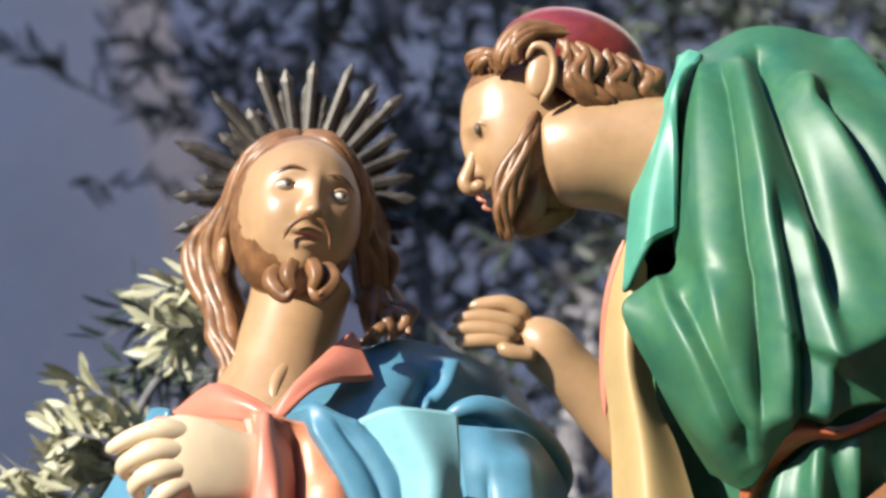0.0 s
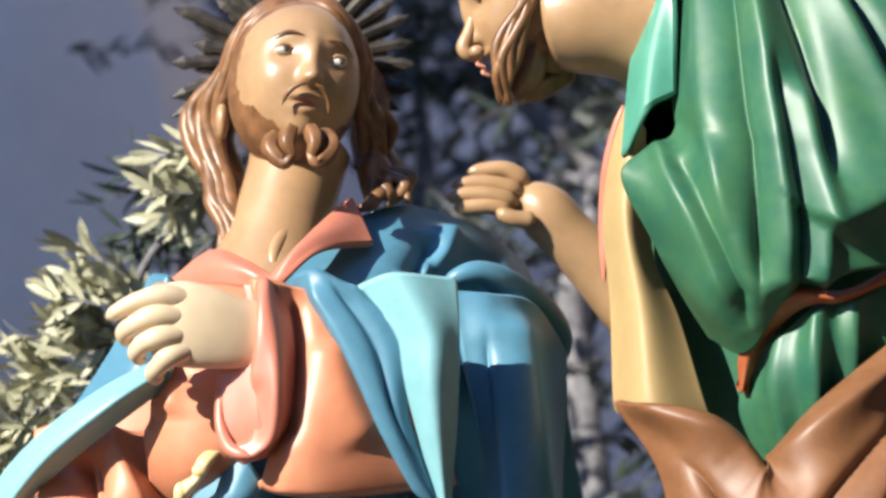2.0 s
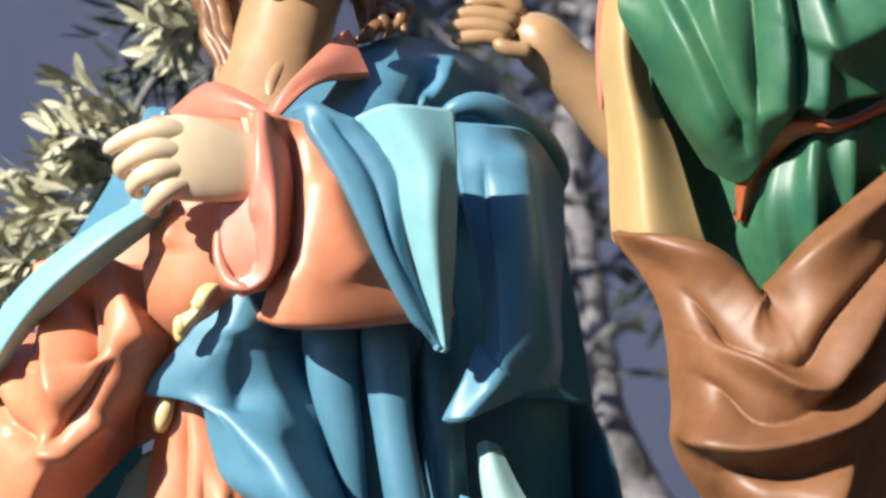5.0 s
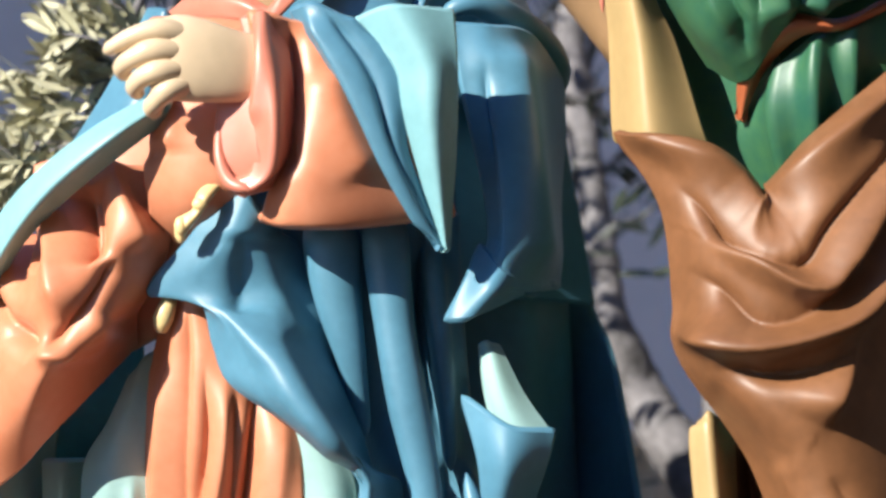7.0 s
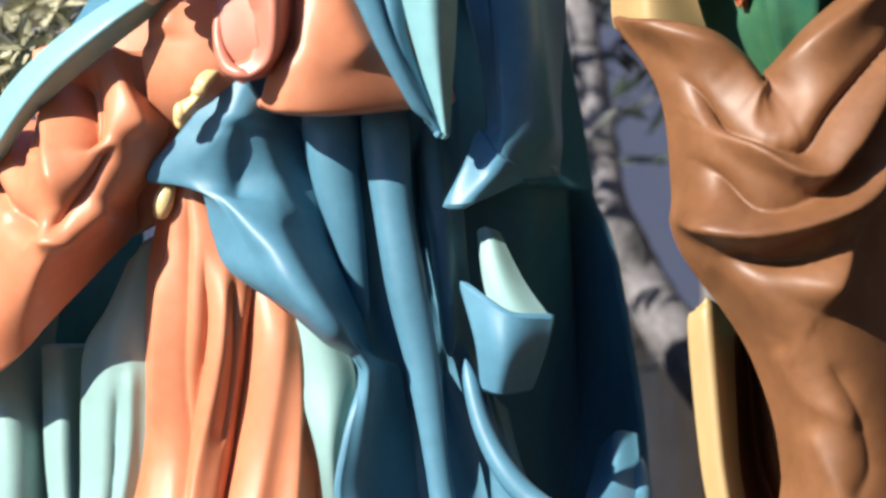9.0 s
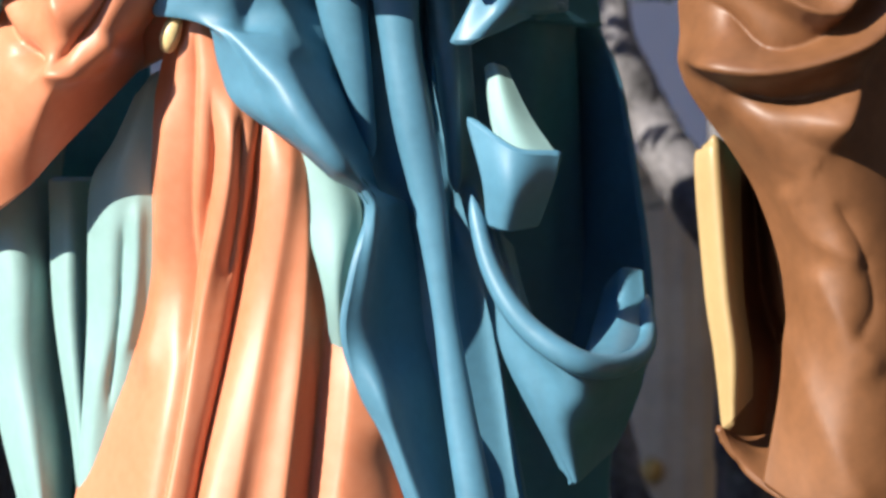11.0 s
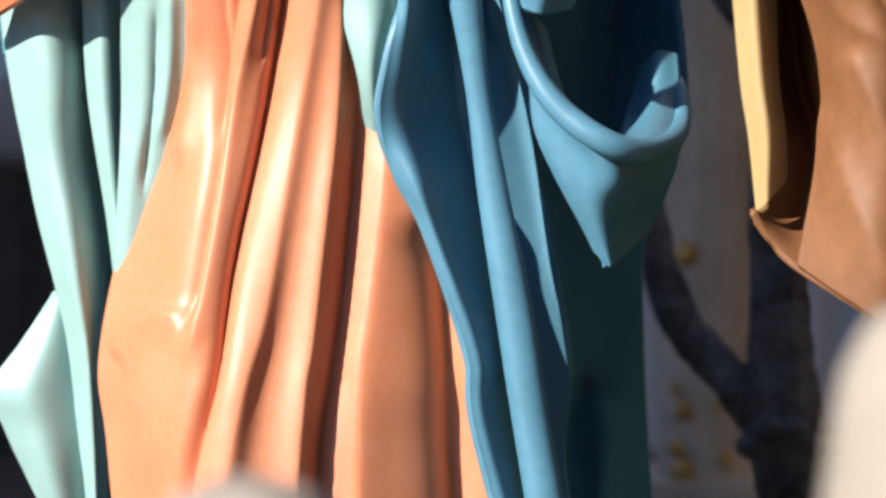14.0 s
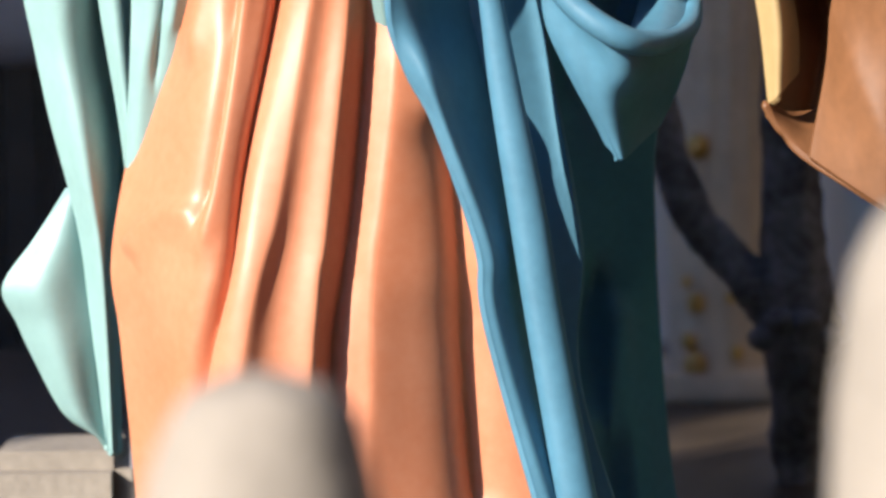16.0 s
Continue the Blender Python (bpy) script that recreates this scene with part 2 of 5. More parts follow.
for i in range(9):
    x = 1.0 + 0.17 * i
    tagged(part("pilaster", box(x, x + 0.07, 4.82, 4.9, 0, 1.45, 0.015), BEIGE, plinth))
door = tagged(new("door_1"), "dark brown boarded wooden door", "door", kind="structure")
for i in range(9):
    part("board", box(-2.5 + 0.15 * i, -2.36 + 0.15 * i, 4.93, 4.99, 0, 2.2, 0.006), WOOD, door)
buttress = Sculpt()
buttress.patch([
        [(-2.055, 3.4, 4.667), (-1.415, 3.4, 4.667), (-1.093, 3.5, 4.709)],
        [(-2.003, 3.4, 3.832), (-1.223, 3.4, 3.832), (-0.876, 3.5, 3.863)],
        [(-1.972, 3.4, 3.352), (-1.204, 3.4, 3.352), (-0.754, 3.5, 3.375)],
        [(-1.928, 3.4, 2.527), (-1.175, 3.4, 2.522), (-0.718, 3.5, 2.531)],
        [(-1.928, 3.4, 1.506), (-1.18, 3.4, 1.503), (-0.727, 3.5, 1.5)]], WALLM, thick=0.5)
tagged(buttress.make("wall_buttress"), "pale grey smooth sloping buttress of the house wall", "wall", kind="structure")

# ---- float ----
flt = tagged(new("float_platform"), "dark carved wooden platform that carries the statues", "platform")
part("deck", box(-1.6, 2.2, -2.4, 2.6, DECK - 0.06, DECK, 0.01), WOOD, flt)
part("skirt", box(-1.55, 2.15, -2.35, 2.55, 0.0, DECK - 0.06, 0.01), WOOD, flt)

# ---- statue in blue and coral ----
one = Sculpt()
one.loft([(-0.1, 0.36, DECK, 0.34, 0.16), (-0.1, 0.36, 0.95, 0.33, 0.15), (-0.1, 0.34, 1.4, 0.31, 0.13), (-0.12, 0.25, 1.8, 0.31, 0.13), (-0.13, 0.18, 2.1, 0.3, 0.14), (-0.12, 0.1, 2.27, 0.24, 0.11), (-0.13, 0.06, 2.36, 0.12, 0.08), (-0.14, 0.06, 2.4, 0.02, 0.02)], BLUE, folds=9, depth=0.05)
one.patch([
        [(-0.575, -0.08, 2.12), (-0.475, -0.12, 2.146), (-0.364, -0.12, 2.217)],
        [(-0.571, -0.1, 2.053), (-0.471, -0.14, 2.064), (-0.362, -0.14, 2.111)],
        [(-0.557, -0.08, 1.96), (-0.457, -0.12, 1.971), (-0.355, -0.12, 2.018)],
        [(-0.55, -0.04, 1.835), (-0.468, -0.06, 1.849), (-0.37, -0.08, 1.894)]], CORAL, n=(30, 30))
# coral robe
one.patch([
        [(-0.384, -0.15, 1.93), (-0.361, -0.19, 1.93), (-0.34, -0.2, 1.927), (-0.315, -0.18, 1.912)],
        [(-0.425, -0.08, 1.746), (-0.353, -0.19, 1.741), (-0.283, -0.2, 1.741), (-0.163, -0.16, 1.719)],
        [(-0.446, -0.02, 1.547), (-0.357, -0.15, 1.548), (-0.263, -0.16, 1.548), (-0.118, -0.14, 1.547)],
        [(-0.517, 0, 1.338), (-0.39, -0.17, 1.349), (-0.273, -0.18, 1.349), (-0.057, -0.14, 1.342)],
        [(-0.556, -0.02, 1.145), (-0.397, -0.2, 1.157), (-0.259, -0.19, 1.155), (0.013, -0.13, 1.14)],
        [(-0.547, -0.02, 1.021), (-0.407, -0.2, 1.046), (-0.267, -0.2, 1.044), (0.029, -0.1, 1.016)],
        [(-0.53, -0.02, 0.787), (-0.397, -0.2, 0.823), (-0.256, -0.2, 0.822), (0.068, -0.08, 0.777)],
        [(-0.527, -0.02, 0.617), (-0.393, -0.2, 0.661), (-0.251, -0.2, 0.659), (0.083, -0.08, 0.607)]], CORAL,
          creases=[([(-0.376, 0, 1.836), (-0.384, 0, 1.683), (-0.4, 0, 1.529), (-0.424, 0, 1.406)], 0.03, 0.014, 0.012),
                   ([(-0.324, 0, 1.823), (-0.327, 0, 1.716), (-0.362, 0, 1.583), (-0.368, 0, 1.491), (-0.382, 0, 1.375), (-0.402, 0, 1.267), (-0.42, 0, 1.187)], 0.011, -0.024),
                   ([(-0.297, 0, 1.823), (-0.302, 0, 1.7), (-0.337, 0, 1.529), (-0.361, 0, 1.375), (-0.387, 0, 1.236), (-0.413, 0, 1.14)], 0.02, 0.014, 0.012),
                   ([(-0.25, 0, 1.822), (-0.26, 0, 1.73), (-0.269, 0, 1.667), (-0.286, 0, 1.567), (-0.312, 0, 1.437), (-0.348, 0, 1.275), (-0.372, 0, 1.146), (-0.398, 0, 1.061), (-0.421, 0, 0.967), (-0.438, 0, 0.729)], 0.009, -0.034),
                   ([(-0.221, 0, 1.791), (-0.225, 0, 1.699), (-0.243, 0, 1.567), (-0.27, 0, 1.406), (-0.306, 0, 1.221), (-0.334, 0, 1.123), (-0.358, 0, 0.967), (-0.375, 0, 0.729)], 0.035, 0.018, 0.02),
                   ([(-0.2, 0, 1.743), (-0.199, 0, 1.605), (-0.205, 0, 1.475), (-0.22, 0, 1.344), (-0.24, 0, 1.174), (-0.25, 0, 1.122), (-0.263, 0, 0.966), (-0.269, 0, 0.728)], 0.03, 0.022, 0.009),
                   ([(-0.17, 0, 1.582), (-0.178, 0, 1.406), (-0.192, 0, 1.259), (-0.21, 0, 1.122), (-0.224, 0, 1.012), (-0.234, 0, 0.727)], 0.014, -0.026),
                   ([(-0.133, 0, 1.498), (-0.147, 0, 1.336), (-0.163, 0, 1.221), (-0.177, 0, 1.106), (-0.187, 0, 0.727)], 0.012, 0.01, 0.05),
                   ([(-0.347, 0, 1.916), (-0.355, 0, 1.762), (-0.369, 0, 1.577), (-0.378, 0, 1.452)], 0.006, -0.012),
                   ([(-0.282, 0, 1.792), (-0.289, 0, 1.669), (-0.308, 0, 1.56)], 0.006, -0.01),
                   ([(-0.36, 0, 1.916), (-0.375, 0, 1.762), (-0.395, 0, 1.577)], 0.012, 0.01),
                   ([(-0.537, 0, 1.149), (-0.479, 0, 1.207), (-0.411, 0, 1.221)], 0.03, 0.01, 0.012),
                   ([(-0.073, 0, 1.368), (-0.053, 0, 1.252), (-0.04, 0, 1.073), (-0.029, 0, 0.884), (-0.015, 0, 0.725)], 0.03, -0.05)], n=(190, 150))
# pale mint panels beside the robe, one teal with shade put into its colour
one.patch([
        [(-0.439, -0.1, 1.819), (-0.416, -0.11, 1.841), (-0.382, -0.1, 1.858)],
        [(-0.47, -0.09, 1.756), (-0.439, -0.11, 1.763), (-0.386, -0.1, 1.771)],
        [(-0.505, -0.07, 1.698), (-0.461, -0.1, 1.697), (-0.395, -0.09, 1.701)],
        [(-0.513, -0.05, 1.606), (-0.472, -0.085, 1.606), (-0.405, -0.08, 1.606)],
        [(-0.515, -0.04, 1.502), (-0.476, -0.07, 1.503), (-0.419, -0.06, 1.503)],
        [(-0.522, -0.03, 1.398), (-0.497, -0.05, 1.399), (-0.446, -0.04, 1.398)],
        [(-0.533, -0.01, 1.267), (-0.511, -0.02, 1.268), (-0.47, -0.01, 1.267)]], MINT,
          creases=[([(-0.457, 0, 1.644), (-0.466, 0, 1.514), (-0.486, 0, 1.375)], 0.008, -0.012),
                   ([(-0.436, 0, 1.683), (-0.443, 0, 1.56), (-0.462, 0, 1.452)], 0.012, 0.01)])
one.patch([
        [(-0.574, 0, 1.704), (-0.539, -0.02, 1.703), (-0.504, 0.02, 1.704)],
        [(-0.569, 0, 1.526), (-0.54, -0.02, 1.526), (-0.505, 0.02, 1.525)],
        [(-0.545, 0.01, 1.331), (-0.527, -0.01, 1.332), (-0.506, 0.02, 1.33)],
        [(-0.533, 0.02, 1.199), (-0.521, 0, 1.201), (-0.507, 0.02, 1.199)]], MINT)
one.patch([
        [(-0.712, 0.06, 1.81), (-0.599, 0.07, 1.776), (-0.443, 0.08, 1.874)],
        [(-0.695, 0.06, 1.597), (-0.599, 0.07, 1.596), (-0.452, 0.08, 1.594)],
        [(-0.686, 0.06, 1.549), (-0.609, 0.07, 1.565), (-0.52, 0.08, 1.572)],
        [(-0.616, 0.08, 1.242), (-0.591, 0.08, 1.242), (-0.552, 0.1, 1.24)]], TEAL, folds=[(0.2, 0.3, 0.1, 0.02, 0, 1), (0.6, 0.6, 0.1, 0.02, 0, 1)])
one.patch([
        [(-0.702, 0.04, 1.819), (-0.617, 0.02, 1.826), (-0.549, 0.06, 1.836)],
        [(-0.701, 0.03, 1.688), (-0.629, -0.01, 1.687), (-0.565, 0.05, 1.697)],
        [(-0.684, 0.02, 1.55), (-0.613, -0.02, 1.554), (-0.558, 0.05, 1.557)],
        [(-0.665, 0.02, 1.442), (-0.612, -0.01, 1.444), (-0.557, 0.06, 1.432)],
        [(-0.646, 0.02, 1.337), (-0.593, -0.02, 1.339), (-0.551, 0.07, 1.333)],
        [(-0.621, 0.02, 1.231), (-0.58, -0.02, 1.234), (-0.554, 0.07, 1.225)],
        [(-0.606, 0.03, 1.139), (-0.571, -0.01, 1.143), (-0.56, 0.07, 1.133)],
        [(-0.595, 0.04, 0.996), (-0.568, 0.01, 1), (-0.558, 0.07, 0.991)],
        [(-0.585, 0.06, 0.849), (-0.57, 0.04, 0.844), (-0.562, 0.08, 0.837)]], MINT, n=(60, 30))
one.patch([
        [(-0.624, 0.03, 1.231), (-0.612, 0.03, 1.221), (-0.59, 0.05, 1.211)],
        [(-0.674, 0.03, 1.161), (-0.632, 0.015, 1.157), (-0.588, 0.05, 1.144)],
        [(-0.72, 0.02, 1.093), (-0.652, -0, 1.093), (-0.583, 0.05, 1.078)],
        [(-0.701, 0.025, 1.037), (-0.642, 0.005, 1.039), (-0.579, 0.05, 1.019)],
        [(-0.679, 0.03, 0.982), (-0.628, 0.01, 0.98), (-0.574, 0.06, 0.967)],
        [(-0.639, 0.04, 0.9), (-0.609, 0.03, 0.897), (-0.569, 0.07, 0.89)],
        [(-0.593, 0.06, 0.862), (-0.579, 0.05, 0.851), (-0.567, 0.07, 0.847)]], MINT, n=(70, 30))
# neck and chest
one.tube([(-0.202, -0.02, 2.559), (-0.216, -0.04, 2.487), (-0.235, -0.06, 2.407), (-0.247, -0.07, 2.34), (-0.251, -0.08, 2.256)], [0.075, 0.07, 0.073, 0.09, 0.12], FLESH, sides=32, n=40)
one.tube([(-0.182, -0.07, 2.48), (-0.208, -0.105, 2.423), (-0.234, -0.14, 2.371), (-0.238, -0.16, 2.331)], [0.008, 0.012, 0.012, 0.006], FLESH, n=24)
# collar
one.patch([
        [(-0.387, -0.1, 2.33), (-0.328, -0.15, 2.363), (-0.276, -0.2, 2.339), (-0.235, -0.23, 2.311)],
        [(-0.356, -0.13, 2.312), (-0.312, -0.19, 2.313), (-0.267, -0.22, 2.307), (-0.235, -0.235, 2.297)]], PINK, n=(14, 30), bulge=0.01)
one.patch([
        [(-0.237, -0.23, 2.311), (-0.191, -0.2, 2.371), (-0.128, -0.1, 2.45)],
        [(-0.233, -0.24, 2.298), (-0.174, -0.22, 2.355), (-0.099, -0.14, 2.381)]], PINK, n=(14, 30), bulge=0.01)
# blue mantle on chest and shoulder
one.patch([
        [(-0.133, -0.07, 2.426), (-0.052, -0.03, 2.454), (0.055, 0.05, 2.439), (0.124, 0.14, 2.405)],
        [(-0.185, -0.15, 2.357), (-0.067, -0.12, 2.363), (0.037, -0.04, 2.362), (0.155, 0.08, 2.317)],
        [(-0.234, -0.19, 2.303), (-0.105, -0.17, 2.289), (0.013, -0.1, 2.293), (0.178, 0.05, 2.245)],
        [(-0.236, -0.2, 2.221), (-0.104, -0.18, 2.216), (0.013, -0.1, 2.213), (0.182, 0.05, 2.17)]], BLUE, creases=[([(-0.012, -0, 2.403), (-0.024, 0, 2.365), (-0.036, 0, 2.328)], 0.014, -0.03), ([(0.013, 0, 2.428), (0.005, 0, 2.378), (-0.003, 0, 2.344)], 0.02, 0.02), ([(-0.011, 0, 2.328), (0.021, -0, 2.334), (0.054, 0, 2.336), (0.095, 0, 2.334)], 0.022, -0.12)], n=(70, 70))
one.tube([(0.001, -0.16, 2.305), (0.02, -0.17, 2.321), (0.052, -0.16, 2.329), (0.092, -0.12, 2.318), (0.143, -0.02, 2.291), (0.177, 0.06, 2.238)], [0.008, 0.013, 0.018, 0.024, 0.03, 0.03], BLUE)
# drape over the arm
one.patch([
        [(0.017, -0.21, 2.292), (0.072, -0.2, 2.29), (0.13, -0.13, 2.289), (0.179, 0.01, 2.251)],
        [(0.039, -0.23, 2.15), (0.078, -0.24, 2.148), (0.127, -0.17, 2.158), (0.179, 0.0, 2.165)],
        [(0.054, -0.23, 2.032), (0.084, -0.25, 2.03), (0.125, -0.19, 2.036), (0.17, 0, 2.052)],
        [(0.053, -0.23, 1.939), (0.083, -0.25, 1.928), (0.124, -0.19, 1.929), (0.166, -0.07, 1.944)]], BLUE, creases=[([(0.099, 0, 2.275), (0.108, 0, 2.175), (0.121, 0, 2.052), (0.136, 0, 1.946)], 0.028, 0.025), ([(0.062, -0, 2.242), (0.066, 0, 2.093), (0.065, 0, 1.963)], 0.02, -0.02)])
one.patch([
        [(0.05, -0.22, 1.987), (0.089, -0.25, 1.941), (0.16, -0.1, 1.939)],
        [(0.033, -0.24, 1.943), (0.073, -0.26, 1.917), (0.139, -0.13, 1.931)],
        [(0.005, -0.25, 1.884), (0.05, -0.25, 1.889), (0.114, -0.17, 1.923)]], BLUE, n=(24, 30))
# coral under the arm and raised sleeve
one.patch([
        [(-0.243, -0.33, 2.284), (-0.216, -0.345, 2.277), (-0.171, -0.34, 2.27), (-0.128, -0.31, 2.252)],
        [(-0.225, -0.35, 2.186), (-0.2, -0.365, 2.176), (-0.149, -0.355, 2.177), (-0.068, -0.3, 2.177)],
        [(-0.219, -0.345, 2.097), (-0.193, -0.375, 2.085), (-0.135, -0.36, 2.086), (-0.017, -0.29, 2.094)],
        [(-0.234, -0.33, 2.031), (-0.198, -0.36, 2.016), (-0.129, -0.35, 2.012), (0.013, -0.27, 2.035)],
        [(-0.242, -0.3, 2.012), (-0.204, -0.33, 1.999), (-0.122, -0.32, 1.999), (0.013, -0.25, 2.02)],
        [(-0.233, -0.22, 2.021), (-0.195, -0.22, 2.016), (-0.11, -0.22, 2.015), (0.013, -0.18, 2.03)]], CORAL,
          creases=[([(-0.245, -0, 2.327), (-0.232, 0, 2.235), (-0.236, 0, 2.128), (-0.259, 0, 2.055)], 0.02, 0.025), ([(-0.2, 0, 2.277), (-0.196, 0, 2.177), (-0.212, -0, 2.063)], 0.02, -0.03), ([(-0.155, 0, 2.21), (-0.13, 0, 2.128), (-0.098, 0, 2.062)], 0.03, 0.015)])
one.patch([
        [(-0.293, -0.355, 2.168), (-0.268, -0.365, 2.173), (-0.245, -0.375, 2.169)],
        [(-0.293, -0.355, 2.099), (-0.271, -0.365, 2.094), (-0.24, -0.385, 2.094)],
        [(-0.283, -0.355, 2.065), (-0.26, -0.365, 2.06), (-0.229, -0.385, 2.068)]], PINK, n=(24, 20))
one.patch([
        [(-0.266, -0.34, 2.281), (-0.238, -0.36, 2.278), (-0.213, -0.33, 2.276)],
        [(-0.252, -0.37, 2.215), (-0.222, -0.39, 2.217), (-0.197, -0.35, 2.214)],
        [(-0.244, -0.38, 2.145), (-0.214, -0.4, 2.142), (-0.193, -0.35, 2.142)],
        [(-0.247, -0.38, 2.071), (-0.219, -0.39, 2.069), (-0.199, -0.35, 2.097)],
        [(-0.277, -0.37, 2.056), (-0.251, -0.38, 2.04), (-0.223, -0.35, 2.052)]], PINK, n=(50, 24), thick=0.016, creases=[([(-0.238, 0, 2.319), (-0.235, 0, 2.219), (-0.244, -0, 2.128)], 0.01, 0.012), ([(-0.26, 0, 2.319), (-0.253, 0, 2.219), (-0.259, -0, 2.137)], 0.01, -0.008)])
one.tube([(-0.289, -0.35, 2.167), (-0.292, -0.35, 2.128), (-0.291, -0.355, 2.089), (-0.277, -0.37, 2.057), (-0.25, -0.385, 2.044)], [0.005, 0.007, 0.008, 0.009, 0.006], PINK, n=30)
one.patch([
        [(-0.397, -0.2, 2.308), (-0.325, -0.22, 2.303), (-0.247, -0.22, 2.295)],
        [(-0.388, -0.27, 2.178), (-0.318, -0.29, 2.182), (-0.25, -0.29, 2.182)],
        [(-0.399, -0.27, 2.094), (-0.332, -0.3, 2.089), (-0.256, -0.3, 2.089)],
        [(-0.394, -0.24, 2.028), (-0.334, -0.27, 2.025), (-0.266, -0.27, 2.047)],
        [(-0.406, -0.14, 1.969), (-0.343, -0.16, 1.967), (-0.272, -0.18, 2.003)]], CORAL, creases=[([(-0.392, 0, 2.195), (-0.399, 0, 2.129), (-0.391, 0, 2.096)], 0.014, -0.015), ([(-0.359, 0, 2.162), (-0.367, -0, 2.113)], 0.02, 0.012)])
one.tube([(-0.388, -0.2, 2.047), (-0.368, -0.23, 2.064), (-0.336, -0.25, 2.073), (-0.294, -0.25, 2.082)], [0.008, 0.014, 0.014, 0.008], CORAL)
# hanging sleeve of the other arm
one.patch([
        [(-0.731, -0.02, 1.984), (-0.572, -0.16, 2.024), (-0.486, -0.22, 2.082), (-0.373, -0.2, 2.106)],
        [(-0.723, -0.06, 1.916), (-0.545, -0.24, 1.946), (-0.449, -0.28, 1.994), (-0.371, -0.22, 1.999)],
        [(-0.719, -0.08, 1.819), (-0.559, -0.25, 1.854), (-0.473, -0.27, 1.882), (-0.397, -0.2, 1.932)],
        [(-0.723, -0.06, 1.709), (-0.59, -0.2, 1.757), (-0.515, -0.24, 1.823), (-0.422, -0.15, 1.901)],
        [(-0.73, -0.02, 1.614), (-0.601, -0.13, 1.682), (-0.527, -0.15, 1.751), (-0.43, -0.08, 1.863)]], CORAL,
          creases=[([(-0.653, 0, 1.993), (-0.637, -0, 1.961), (-0.596, 0, 1.895), (-0.548, 0, 1.844)], 0.014, -0.04), ([(-0.552, 0, 1.838), (-0.491, 0, 1.847), (-0.45, 0, 1.893)], 0.012, 0.014), ([(-0.576, 0, 2.074), (-0.572, 0, 2.017), (-0.578, 0, 1.944)], 0.012, -0.035), ([(-0.547, 0, 2.074), (-0.551, 0, 2.017), (-0.539, 0, 1.951)], 0.009, -0.02), ([(-0.562, 0, 2.066), (-0.56, -0, 2), (-0.56, 0, 1.943)], 0.01, 0.012), ([(-0.527, -0, 2.09), (-0.527, -0, 2.008), (-0.509, 0, 1.886)], 0.02, 0.026), ([(-0.494, 0, 2.073), (-0.484, -0, 2.016), (-0.476, 0, 1.958)], 0.013, -0.04), ([(-0.47, 0, 2.073), (-0.462, 0, 2.024), (-0.462, 0, 1.966)], 0.012, -0.025), ([(-0.454, 0, 2.113), (-0.438, 0, 2.048), (-0.405, 0, 1.978)], 0.018, 0.024), ([(-0.621, 0, 2.026), (-0.612, 0, 1.952), (-0.588, 0, 1.871)], 0.016, 0.02), ([(-0.434, -0, 1.966), (-0.475, 0, 1.902), (-0.532, 0, 1.85)], 0.012, -0.02)], n=(110, 110))
# mantle over the other shoulder
one.patch([
        [(-0.414, -0.1, 2.339), (-0.387, -0.14, 2.327), (-0.365, -0.12, 2.314)],
        [(-0.472, -0.08, 2.233), (-0.418, -0.14, 2.223), (-0.372, -0.12, 2.225)],
        [(-0.538, -0.06, 2.135), (-0.456, -0.14, 2.143), (-0.38, -0.12, 2.185)]], BLUE, n=(30, 24))
one.patch([
        [(-0.371, -0.29, 2.194), (-0.372, -0.32, 2.167), (-0.368, -0.28, 2.152)],
        [(-0.458, -0.29, 2.149), (-0.441, -0.33, 2.12), (-0.432, -0.28, 2.104)],
        [(-0.547, -0.26, 2.088), (-0.523, -0.3, 2.059), (-0.51, -0.25, 2.047)],
        [(-0.614, -0.2, 2.023), (-0.586, -0.25, 1.994), (-0.575, -0.2, 1.992)],
        [(-0.66, -0.12, 1.926), (-0.644, -0.17, 1.914), (-0.636, -0.12, 1.91)]], AQUA, n=(60, 20), thick=0.02)
# light lapels
one.patch([
        [(-0.198, -0.335, 2.289), (-0.166, -0.355, 2.293), (-0.117, -0.355, 2.27)],
        [(-0.149, -0.325, 2.186), (-0.105, -0.365, 2.195), (-0.049, -0.345, 2.205)],
        [(-0.084, -0.305, 2.08), (-0.061, -0.355, 2.081), (-0.044, -0.335, 2.103)],
        [(-0.02, -0.285, 1.99), (-0.005, -0.315, 1.977), (0.007, -0.295, 1.975)]], BLUE, folds=[(0.3, 0.4, 0.12, 0.015, 0, 1), (0.7, 0.6, 0.1, -0.012, 0, 1)])
one.patch([
        [(-0.117, -0.335, 2.273), (-0.059, -0.375, 2.285), (0.017, -0.345, 2.284)],
        [(-0.06, -0.355, 2.211), (-0.014, -0.375, 2.208), (0.022, -0.345, 2.205)],
        [(-0.047, -0.345, 2.136), (-0.011, -0.365, 2.125), (0.02, -0.335, 2.122)],
        [(-0.005, -0.305, 1.978), (0.005, -0.315, 1.973), (0.011, -0.295, 1.973)]], AQUA, n=(48, 30))
